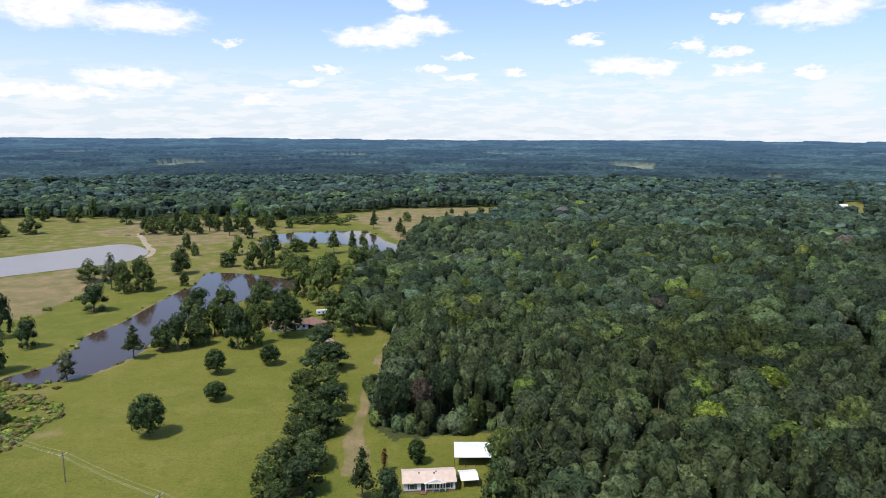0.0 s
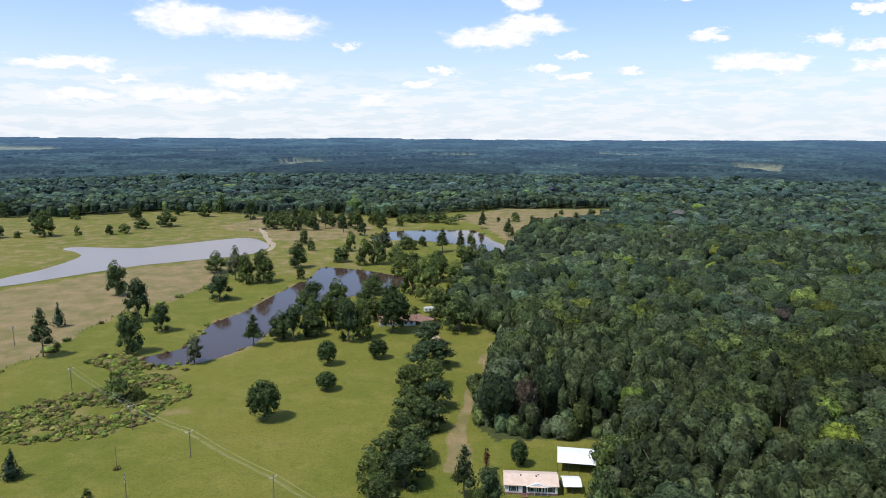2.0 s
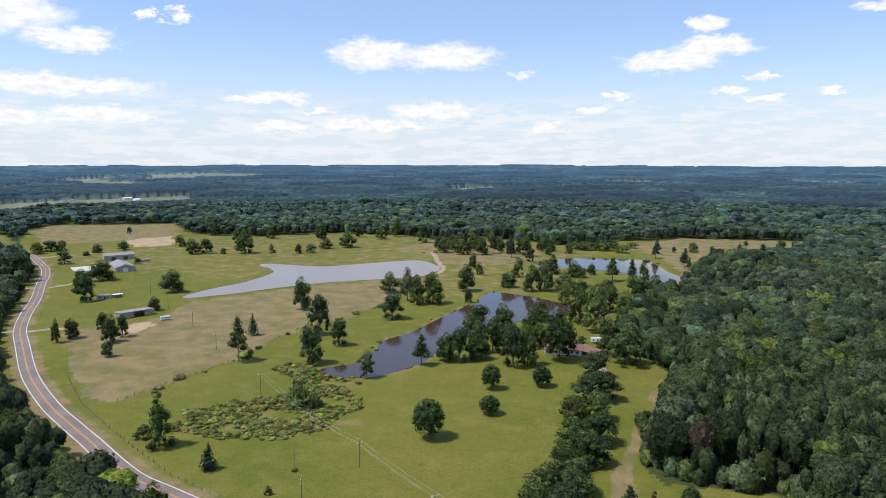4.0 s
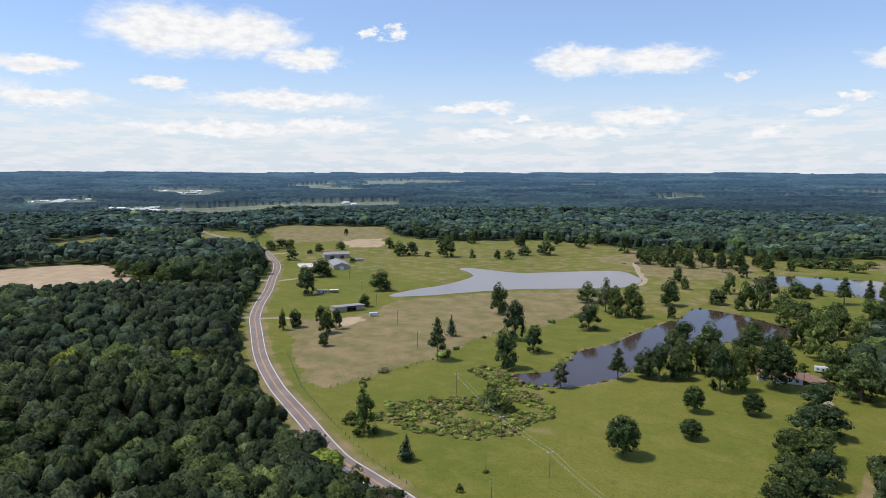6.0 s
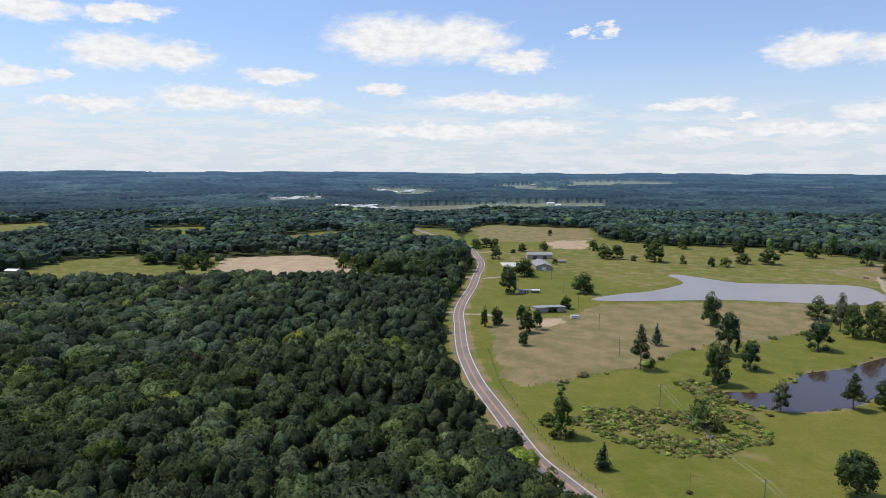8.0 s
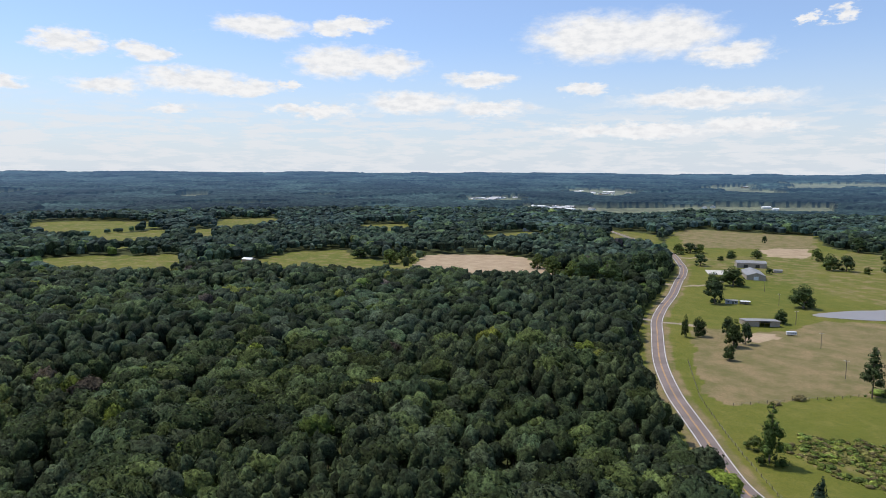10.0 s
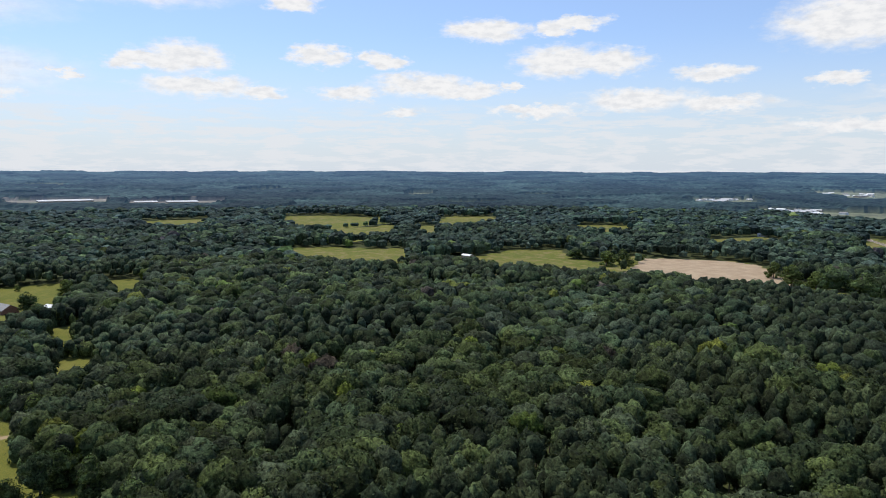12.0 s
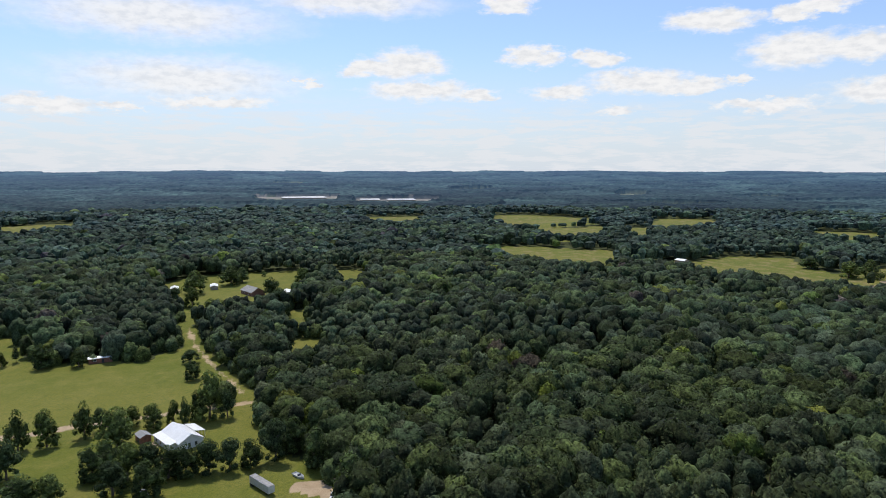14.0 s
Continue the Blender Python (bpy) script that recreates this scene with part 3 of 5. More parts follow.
def cores(centres, radii, g, shape, shrink=0.95):
    """Uneven dense hearts of the lobes."""
    V, F, n = [], [], 0
    for c, r in zip(centres, radii):
        v = shape[0] * (1 + g.normal(size=(len(shape[0]), 1)) * 0.12)
        V.append(np.array(c) + v * np.array(r) * shrink)
        F.append(shape[1] + n)
        n += len(v)
    return np.vstack(V), np.vstack(F)


def tube(points, radii, sides=6):
    p, rr = np.array(points, float), np.array(radii, float)
    V, F = [], []
    for k in range(len(p)):
        d = p[min(k + 1, len(p) - 1)] - p[max(k - 1, 0)]
        d /= np.linalg.norm(d)
        s = np.cross(d, (0.3, 1, 0.1))
        s /= np.linalg.norm(s)
        t = np.cross(d, s)
        a = np.arange(sides) / sides * 2 * math.pi
        V.append(p[k] + rr[k] * (np.cos(a)[:, None] * s + np.sin(a)[:, None] * t))
    for k in range(len(p) - 1):
        for i in range(sides):
            j = (i + 1) % sides
            a, b, c, e = k * sides + i, k * sides + j, (k + 1) * sides + j, (k + 1) * sides + i
            F += [(a, b, c), (a, c, e)]
    return np.vstack(V), np.array(F)


def joined(parts):
    V, F, n = [], [], 0
    for v, f in parts:
        V.append(v)
        F.append(f + n)
        n += len(v)
    return np.vstack(V), np.vstack(F)


def broad_lobes(g, h, r, n, bare=0.25):
    """Lobes of a broadleaf crown for a tree of that height and reach."""
    c, q = [(0, 0, h * 0.60)], [(r * 0.58, r * 0.58, h * (1 - bare) * 0.42)]
    lean = g.uniform(0, 2 * math.pi)
    for k in range(n):
        a = k * 2.4 + g.uniform(-0.5, 0.5)
        up = g.uniform(0.0, 1.0)
        d = r * 0.70 * math.sqrt(1 - ((up - 0.3) / 0.8) ** 2) * g.uniform(0.7, 1.2) * (1 + 0.14 * math.cos(a - lean))
        s = r * g.uniform(0.20, 0.44)
        c.append((d * math.cos(a), d * math.sin(a), h * (bare + 0.17 + (0.80 - bare - 0.12) * up)))
        q.append((s, s, s * g.uniform(0.7, 1.1)))
    # the whole crown keeps within the tree's height and reach
    kz = h / max(a[2] + b[2] for a, b in zip(c, q))
    kr = r / np.mean(sorted(math.hypot(a[0], a[1]) + b[0] for a, b in zip(c, q))[-4:])
    return [(a[0] * kr, a[1] * kr, a[2] * kz) for a in c], [(b[0] * kr, b[1] * kr, b[2] * kz) for b in q]


def pine_lobes(g, h, r, n, bare=0.36):
    c, q = [], []
    for k in range(n):
        f = (k + 0.5) / n
        d = r * (1 - f) ** 0.7 * g.uniform(0.3, 0.75)
        a = k * 2.4 + g.uniform(-0.5, 0.5)
        s = r * (0.66 - 0.42 * f) * g.uniform(0.85, 1.15)
        c.append((d * math.cos(a), d * math.sin(a), h * (bare + (0.95 - bare) * f)))
        q.append((s, s, s * g.uniform(0.55, 0.85)))
    return c, q


def cone_lobes(g, h, r, n):
    c, q = [], []
    for k in range(n):
        f = (k + 0.4) / n
        s = r * (1.05 - f) * 0.95
        c.append((g.uniform(-0.1, 0.1) * r, g.uniform(-0.1, 0.1) * r, h * (0.10 + 0.84 * f)))
        q.append((s, s, h / n * 0.95))
    return c, q


# colours of whole crowns
OAK_GREENS = [(0.060, 0.084, 0.032), (0.071, 0.095, 0.034), (0.051, 0.075, 0.034), (0.085, 0.110, 0.034), (0.068, 0.087, 0.044)]
PINE_GREENS = [(0.055, 0.074, 0.032), (0.064, 0.084, 0.034), (0.050, 0.068, 0.033), (0.070, 0.088, 0.038)]
ODD_GREENS = [(0.125, 0.160, 0.026), (0.100, 0.120, 0.060), (0.150, 0.165, 0.030), (0.095, 0.135, 0.028), (0.11, 0.14, 0.03), (0.10, 0.12, 0.062), (0.10, 0.080, 0.055)]


def billowed(kind, g, level, bumps, low=-0.25, rough=0.05):
    """A whole crown in one skin: a dome of billows for hardwood, a blunt spire for pine. Height 16, reach 6.5 or 3.2."""
    v, f = (BALL2, BALL3)[level - 2]
    v = v / np.linalg.norm(v, axis=1)[:, None]
    f = f[(v[f][:, :, 2] > low).any(1)]
    used = np.unique(f)
    renum = np.full(len(v), -1)
    renum[used] = np.arange(len(used))
    v, f = v[used], renum[f]
    k = np.arange(bumps) + 0.5
    zc = 1 - 1.5 * k / bumps + g.uniform(-0.06, 0.06, bumps)
    zc = np.clip(zc, -0.6, 0.98)
    az = k * 2.399 + g.uniform(-0.35, 0.35, bumps)
    rc = np.sqrt(1 - zc * zc)
    c = np.stack([rc * np.cos(az), rc * np.sin(az), zc], 1)
    swell = g.uniform(0.75, 1.22, bumps)
    gap = 2.1 / math.sqrt(bumps)
    far = np.linalg.norm(v[:, None] - c[None], axis=2) / gap
    near = np.argmin(far / swell[None], axis=1)
    d = far[np.arange(len(v)), near]
    out = (0.56 + 0.50 * np.sqrt(np.clip(1 - d * d, 0, 1))) * (0.7 + 0.3 * swell[near]) * (1 + g.normal(size=len(v)) * rough)
    skirt = v[:, 2] < low + 0.16
    v = v * out[:, None]
    v[skirt, 2] = -0.72 + g.uniform(-0.12, 0.12, skirt.sum())
    v[skirt, :2] *= 0.74
    if kind == "oak":
        v[:, :2] *= 1 + 0.10 * np.cos(2 * np.arctan2(v[:, 1], v[:, 0]) + g.uniform(0, 6))[:, None]
        return v * np.array([6.5, 6.5, 7.0]) + np.array([0, 0, 9.0]), f
    v[:, :2] *= (1 - 0.22 * np.clip(v[:, 2:], 0, 1) ** 1.3)
    return v * np.array([3.4, 3.4, 5.6]) + np.array([0, 0, 10.2]), f


def skin_sprays(v, f, count, size, g, lift):
    """Leaf sprays that stand proud of a crown's skin."""
    a, b, c = v[f[:, 0]], v[f[:, 1]], v[f[:, 2]]
    nn = np.cross(b - a, c - a)
    area = np.linalg.norm(nn, axis=1)
    pick = g.choice(len(f), count, p=area / area.sum())
    u, w = g.random((count, 1)), g.random((count, 1))
    u, w = np.where(u + w > 1, 1 - u, u), np.where(u + w > 1, 1 - w, w)
    nn = nn[pick] / area[pick][:, None]
    p = a[pick] + (b - a)[pick] * u + (c - a)[pick] * w + nn * g.uniform(-0.1, 1.5, (count, 1)) * size
    nn = nn + g.normal(size=(count, 3)) * 0.6 + np.array([0, 0, lift])
    nn /= np.linalg.norm(nn, axis=1)[:, None]
    s = g.normal(size=(count, 3))
    s -= nn * np.sum(s * nn, 1)[:, None]
    s /= np.linalg.norm(s, axis=1)[:, None]
    t = np.cross(nn, s)
    k = size * g.uniform(0.5, 1.3, (count, 1))
    m = k * g.uniform(0.55, 0.95, (count, 1))
    vv = np.stack([p - s * k, p - t * m * 0.8 + nn * k * 0.3, p + s * k, p + t * m + nn * k * 0.3], 1).reshape(-1, 3)
    i = np.arange(count)[:, None] * 4
    return vv, np.concatenate([i + [0, 1, 3], i + [1, 2, 3]], 1).reshape(-1, 3)


def template(kind, g, leaves, size, level, bumps, trunk=False, rough=0.05):
    """Corners, triangles and which material, for a tree one unit high and of one unit reach."""
    h, r = 16.0, 6.5 if kind == "oak" else 3.2
    v, f = billowed(kind, g, level, bumps, -0.25 if trunk else -0.05, rough)
    if leaves:
        v, f = joined([(v, f), skin_sprays(v, f, leaves, size, g, 0.15 if kind == "oak" else 0.5)])
    which = np.zeros(len(f), int)
    if trunk:
        tv, tf = tube([(0, 0, 0), (0.1, 0, h * 0.5)], [0.30, 0.16], 4)
        f = np.vstack([f, tf + len(v)])
        v = np.vstack([v, tv])
        which = np.concatenate([which, np.ones(len(tf), int)])
    return v / np.array([r, r, h]), f, which


def plant(name, xs, ys, hs, rs, kinds, temps, g, tints, smooth=True):
    """One mesh of many trees, each a turned and stretched template."""
    V, F, W, C = [], [], [], []
    n = 0
    for kind, bank in temps.items():
        pick = np.where(kinds == kind)[0]
        sort = g.integers(0, len(bank), len(pick))
        for b, (v, f, w) in enumerate(bank):
            ids = pick[sort == b]
            if not len(ids):
                continue
            a = g.uniform(0, 2 * math.pi, len(ids))
            ca, sa = np.cos(a)[:, None], np.sin(a)[:, None]
            X = (v[None, :, 0] * ca - v[None, :, 1] * sa) * rs[ids][:, None] + xs[ids][:, None]
            Y = (v[None, :, 0] * sa + v[None, :, 1] * ca) * rs[ids][:, None] + ys[ids][:, None]
            Z = v[None, :, 2] * hs[ids][:, None] + rise(np.hypot(xs[ids], ys[ids]))[:, None] - 0.1
            V.append(np.stack([X, Y, Z], -1).reshape(-1, 3))
            F.append((f[None] + (np.arange(len(ids)) * len(v))[:, None, None] + n).reshape(-1, 3))
            W.append(np.tile(w, len(ids)))
            C.append(np.repeat(tints[ids], len(v), 0))
            n += len(ids) * len(v)
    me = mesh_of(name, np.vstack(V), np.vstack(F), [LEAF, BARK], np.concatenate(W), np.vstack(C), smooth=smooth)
    return new(name, me)


def scatter(r0, r1, gap, a0, a1, g):
    """Jittered places on a hexagonal net within a sector of a ring."""
    m = int(r1 / gap) + 2
    i, j = np.meshgrid(np.arange(-m, m + 1), np.arange(-int(m * 1.16) - 1, int(m * 1.16) + 2), indexing="ij")
    x = (i + 0.5 * (j % 2)) * gap + g.uniform(-0.36, 0.36, i.shape) * gap
    y = j * gap * 0.866 + g.uniform(-0.36, 0.36, i.shape) * gap
    x, y = x.ravel(), y.ravel()
    r, a = np.hypot(x, y), np.arctan2(-x, y)
    a = np.where(a < radians(-60), a + 2 * math.pi, a)
    k = (r >= r0) & (r < r1) & (a >= a0) & (a <= a1)
    return x[k], y[k]


def stand(x, y):
    """Stands of pine (high) among hardwood (low)."""
    return value_noise(x, y, 120) * 0.62 + value_noise(x + 900, y, 38) * 0.38


def grow(name, r0, r1, gap, pine_gap, a0, a1, temps, g, label, reach=1.0, pine_reach=1.0, bias=0.0, haze_blue=(1, 1, 1)):
    X, Y, P = [], [], []
    for kind, step in ((False, gap), (True, pine_gap)):
        x, y = scatter(r0, r1, step, a0, a1, g)
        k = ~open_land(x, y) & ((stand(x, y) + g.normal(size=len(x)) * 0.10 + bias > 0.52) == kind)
        X.append(x[k])
        Y.append(y[k])
        P.append(np.full(k.sum(), kind))
    x, y, pine = np.concatenate(X), np.concatenate(Y), np.concatenate(P)
    m = len(x)
    kinds = np.where(pine, "pine", "oak")
    rs = np.where(pine, g.uniform(2.5, 3.9, m) * pine_reach, (4.6 + 4.6 * g.random(m) ** 1.6) * reach)
    hs = np.where(pine, g.uniform(14, 18, m), 10.5 + rs / reach * 0.75 + g.uniform(-2, 2.5, m)) * (0.78 + 0.44 * value_noise(x, y + 500, 45))
    edge = open_land(x + 9, y) | open_land(x - 9, y) | open_land(x, y + 9) | open_land(x, y - 9)
    hs = np.where(edge, hs * g.uniform(0.6, 0.95, m), hs)
    rs = np.where(edge, rs * 0.78, rs)
    oak, pin, odd = np.array(OAK_GREENS), np.array(PINE_GREENS), np.array(ODD_GREENS)
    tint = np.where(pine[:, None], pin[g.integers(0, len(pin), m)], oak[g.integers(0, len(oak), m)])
    strange = (g.random(m) < (0.07 if r0 < 700 else 0.03)) & ~pine
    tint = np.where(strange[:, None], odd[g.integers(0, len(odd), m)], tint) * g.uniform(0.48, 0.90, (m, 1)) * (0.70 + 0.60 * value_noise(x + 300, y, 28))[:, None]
    # distance haze is multiplied into the leaf tint here
    ob = plant(name, x, y, hs, rs, kinds, temps, g, tint * np.array(haze_blue), temps is not FAR)
    return tagged(ob, label, "woods", kind="stuff")


g = np.random.default_rng(11)
NEAR = {"oak": [template("oak", g, 360, 0.56, 3, 26, True, 0.06) for _ in range(8)], "pine": [template("pine", g, 90, 0.52, 2, 8, True, 0.1) for _ in range(8)]}
MID = {"oak": [template("oak", g, 18, 0.8, 3, 20, False, 0.07) for _ in range(8)], "pine": [template("pine", g, 10, 0.7, 2, 7, False, 0.1) for _ in range(8)]}
FAR = {"oak": [template("oak", g, 0, 1.0, 2, 7, False, 0.10) for _ in range(8)], "pine": [template("pine", g, 0, 1.0, 2, 6, False, 0.10) for _ in range(8)]}
grow("woods", 148, 370, 10.0, 6.4, AZ0, AZ1, NEAR, g, "dense mixed pine and hardwood forest, dark green", 1.0, 1.0, -0.03)
# the next three rings have painted haze: bluer leaf colour farther out
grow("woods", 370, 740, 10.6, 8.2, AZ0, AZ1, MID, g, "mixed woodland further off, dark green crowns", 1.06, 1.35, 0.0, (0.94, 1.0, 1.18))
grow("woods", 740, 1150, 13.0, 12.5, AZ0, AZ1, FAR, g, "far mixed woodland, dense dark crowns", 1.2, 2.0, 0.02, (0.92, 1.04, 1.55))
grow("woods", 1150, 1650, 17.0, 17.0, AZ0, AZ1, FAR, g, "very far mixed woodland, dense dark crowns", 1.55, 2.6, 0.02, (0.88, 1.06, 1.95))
grow("woods", 10, 148, 15, 12, AZ0, AZ1, FAR, g, "woodland below, dense green crowns", 1.35, 1.9)
grow("woods", 10, 420, 18.0, 18.0, AZ1, AZ0 + 2 * math.pi, FAR, g, "woodland behind, dense green crowns", 1.5, 2.6)

# ---------------------------------------------------------------- distant wooded land up to the horizon


def canopy_material(name):
    m, nt, b = material(name)
    at = nt.nodes.new("ShaderNodeAttribute")
    at.attribute_name = "tint"
    n1, n2 = noise_at(nt, 0.006, 6, 0.65), noise_at(nt, 0.06, 4, 0.6)
    v = span(nt, n1.outputs["Fac"], 0.3, 0.7, 0.7, 1.3)
    w = span(nt, n2.outputs["Fac"], 0.3, 0.7, 0.7, 1.3)
    mu = nt.nodes.new("ShaderNodeMath")
    mu.operation = "MULTIPLY"
    nt.links.new(v, mu.inputs[0])
    nt.links.new(w, mu.inputs[1])
    sc = nt.nodes.new("ShaderNodeVectorMath")
    sc.operation = "SCALE"
    nt.links.new(at.outputs["Color"], sc.inputs[0])
    nt.links.new(mu.outputs[0], sc.inputs["Scale"])
    nt.links.new(sc.outputs[0], b.inputs["Base Color"])
    b.inputs["Roughness"].default_value = 0.9
    b.inputs["Specular IOR Level"].default_value = 0.1
    # blue emission stands in for the haze over the far land
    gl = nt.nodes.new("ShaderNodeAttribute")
    gl.attribute_name = "haze_glow"
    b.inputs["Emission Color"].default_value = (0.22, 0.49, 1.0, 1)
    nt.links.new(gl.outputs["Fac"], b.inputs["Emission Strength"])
    return m


def clumps(x, y, size, seed):
    """Rounded crowns on a jittered net: height from 0 to 1, and a random number of each crown's own."""
    i, j = np.floor(x / size).astype(int), np.floor(y / size).astype(int)
    best, own = np.full(x.shape, 9.0), np.zeros(x.shape)
    for di in (-1, 0, 1):
        for dj in (-1, 0, 1):
            p, q = i + di, j + dj
            a, b = LATTICE[(p + seed) % 256, q % 256], LATTICE[q % 256, (p + seed + 91) % 256]
            d = np.hypot(x / size - p - 0.15 - 0.7 * a, y / size - q - 0.15 - 0.7 * b) / (0.62 + 0.25 * LATTICE[(p * 3 + 7) % 256, (q * 5) % 256])
            near = d < best
            best, own = np.where(near, d, best), np.where(near, LATTICE[(p * 7 + seed) % 256, (q * 3 + 11) % 256], own)
    return np.sqrt(np.clip(1 - best * best, 0, 1)), own


def far_land(name, r0, r1, step, da, mat, label):
    x, y, r, q = polar(r0, r1, step, AZ0, AZ1, da)
    o = open_land(x, y)
    hills = (value_noise(x, y, 420) - 0.5) * 8 + (value_noise(x + 50, y + 90, 900) - 0.5) * 11 * np.clip((r - 2600) / 2000, 0, 1)
    dome, own = clumps(x, y, 12.0, 5)
    wide, own2 = clumps(x, y, 21.0, 40)
    k = np.clip((r - 2100) / 500, 0, 1)
    dome, own = dome * (1 - k) + wide * 1.25 * k, np.where(k > 0.5, own2, own)
    grove = value_noise(x + 70, y, 95) * 0.55 + value_noise(x, y + 40, 260) * 0.45
    u, v = shaken(x, y, 12)
    tall = value_noise(u, v + 33, 170) > 0.5           # older and younger stands with sharp edges
    o |= (value_noise(u + 200, v, 210) > 0.86) & (r > 1750) & (r < 3600)
    z = rise(r) + np.where(o, 0.5, 3.0 + 5.0 * grove + 6.0 * tall + dome * (7.0 - 3.5 * np.clip((r - 3200) / 1200, 0, 1)))
    z += hills * np.clip((r - 1900) / 1200, 0, 1)
    z = np.maximum(z, rise(r) + 0.6)
    z -= 13 * np.clip(1 - (r / r0 - 1) / 0.02, 0, 1)
    wood = np.array((0.019, 0.032, 0.026)) * (0.45 + 1.5 * own)[:, None] * (0.35 + 1.2 * grove)[:, None] * np.where(tall, 0.8, 1.25)[:, None]
    t = np.where(o[:, None], np.array((0.15, 0.155, 0.085)), wood)
    for f in FAR_SOIL:
        t = np.where(inside(f, x, y)[:, None], np.array((0.19, 0.165, 0.125)), t)
    ob = new(name, mesh_of(name, np.stack([x, y, z], 1), q, [mat], tint=t))
    # the imitated haze strengthens with distance
    gl = ob.data.attributes.new("haze_glow", "FLOAT", "POINT")
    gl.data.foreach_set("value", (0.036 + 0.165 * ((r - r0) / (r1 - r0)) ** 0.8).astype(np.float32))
    return tagged(ob, label, "distant woods", kind="structure")


far_land("backdrop", 1620, 4940, 0.0052, radians(0.19), canopy_material("far_canopy"), "distant forest reaching to the horizon, with blue haze added as glow")

# ---------------------------------------------------------------- single trees and shrubs
# kind (o broadleaf, p pine, c cedar, b round lawn tree, s shrub, g grey-green, t tall thin, d bare sapling, r rusty), place, height, reach
PASTURE = [('o', -310, 253, 9.5, 3.8), ('o', -360, 291, 12.3, 4.5), ('o', -334, 275, 16.7, 6.0), ('o', -338, 287, 13.4, 4.4), ('o', -362, 261, 14.6, 3.0),
    ('o', -362, 271, 12.7, 5.1), ('o', -451, 351, 18.6, 9.6), ('o', -512, 396, 14.7, 8.3), ('o', -518, 422, 18.5, 12.4), ('o', -640, 477, 14.0, 8.8),
    ('o', -745, 539, 13.1, 11.5), ('o', -740, 550, 12.4, 8.0), ('o', -676, 583, 12.4, 7.9), ('o', -684, 552, 8.5, 7.0), ('o', -674, 530, 5.5, 4.8),
    ('o', -378, 349, 10.4, 5.3), ('o', -418, 406, 18.7, 10.6), ('o', -569, 507, 6.3, 4.3)]
PASTURE_TOP = [('o', -640, 637, 15.0, 8.2), ('o', -575, 590, 18.6, 10.2), ('o', -565, 602, 17.3, 9.6), ('s', -546, 609, 6.9, 5.1), ('o', -594, 690, 18.4, 7.6),
    ('o', -525, 622, 27.6, 13.7), ('s', -497, 635, 10.3, 4.4), ('o', -465, 643, 12.2, 5.0), ('s', -456, 655, 10.9, 7.4), ('o', -462, 696, 12.8, 9.9),
    ('o', -519, 772, 19.8, 9.5), ('o', -446, 720, 20.3, 12.9), ('o', -492, 826, 18.0, 7.3), ('o', -450, 817, 19.0, 10.3), ('o', -447, 855, 27.9, 7.3),
    ('o', -379, 800, 25.5, 9.7), ('s', -711, 574, 6.6, 6.6), ('o', -823, 721, 10.7, 4.4)]
PASTURE_MID = [('o', -284, 395, 23.8, 8.3), ('o', -232, 341, 24.9, 8.0), ('o', -201, 286, 22.7, 7.6), ('o', -207, 323, 15.8, 6.3), ('p', -239, 275, 25.2, 5.3),
    ('c', -268, 322, 14.0, 3.9), ('s', -238, 283, 4.9, 2.5), ('o', -210, 394, 18.1, 9.2), ('o', -257, 479, 17.0, 9.3), ('g', -229, 455, 25.7, 6.9),
    ('o', -216, 445, 22.4, 7.6), ('o', -206, 452, 24.2, 9.7), ('o', -202, 510, 22.5, 9.2), ('o', -183, 466, 11.2, 4.2), ('o', -220, 588, 12.8, 4.7),
    ('o', -240, 624, 15.8, 5.0), ('o', -176, 540, 13.4, 8.0), ('o', -183, 592, 18.7, 6.6)]
FAR_POND = [('o', -152, 530, 22.2, 7.7), ('o', -143, 536, 25.9, 9.1), ('p', -146, 576, 26.5, 6.3), ('o', -201, 692, 13.1, 5.3), ('o', -136, 614, 15.4, 8.6),
    ('o', -128, 614, 9.2, 6.0), ('o', -123, 633, 11.4, 5.1), ('p', -99, 605, 22.6, 6.8), ('p', -82, 604, 22.2, 4.8), ('o', -74, 621, 16.7, 5.8),
    ('s', -59, 574, 13.5, 6.7), ('o', -43, 559, 11.3, 6.0), ('p', -80, 772, 18.0, 4.2), ('p', -45, 709, 21.6, 4.3), ('p', -40, 697, 13.7, 2.9),
    ('o', -126, 536, 18.2, 8.9), ('o', -111, 525, 13.2, 9.9), ('o', -93, 545, 11.6, 8.8)]
GROVE = [('p', -147, 308, 17.2, 4.7), ('o', -138, 321, 15.6, 6.9), ('o', -131, 321, 19.2, 6.8), ('o', -128, 341, 18.6, 7.1), ('o', -121, 346, 19.9, 6.2),
    ('o', -102, 324, 22.7, 7.1), ('o', -96, 330, 21.6, 6.0), ('o', -108, 381, 19.0, 8.2), ('o', -132, 396, 17.3, 8.7), ('o', -145, 388, 16.6, 9.1),
    ('o', -146, 376, 14.1, 6.8), ('o', -118, 431, 13.6, 9.2), ('b', -83, 346, 24.0, 9.6), ('o', -78, 420, 29.6, 11.3), ('o', -92, 437, 23.0, 9.0),
    ('o', -48, 354, 22.4, 11.0), ('o', -66, 458, 19.4, 8.7), ('o', -115, 494, 16.8, 7.0)]
GROVE_LOW = [('o', -124, 330, 13.5, 6.6), ('o', -110, 346, 14.0, 6.9), ('o', -118, 362, 14.5, 7.2), ('o', -100, 366, 14.0, 7.0), ('o', -98, 400, 15.5, 7.4), ('o', -66, 396, 15.0, 6.6)]
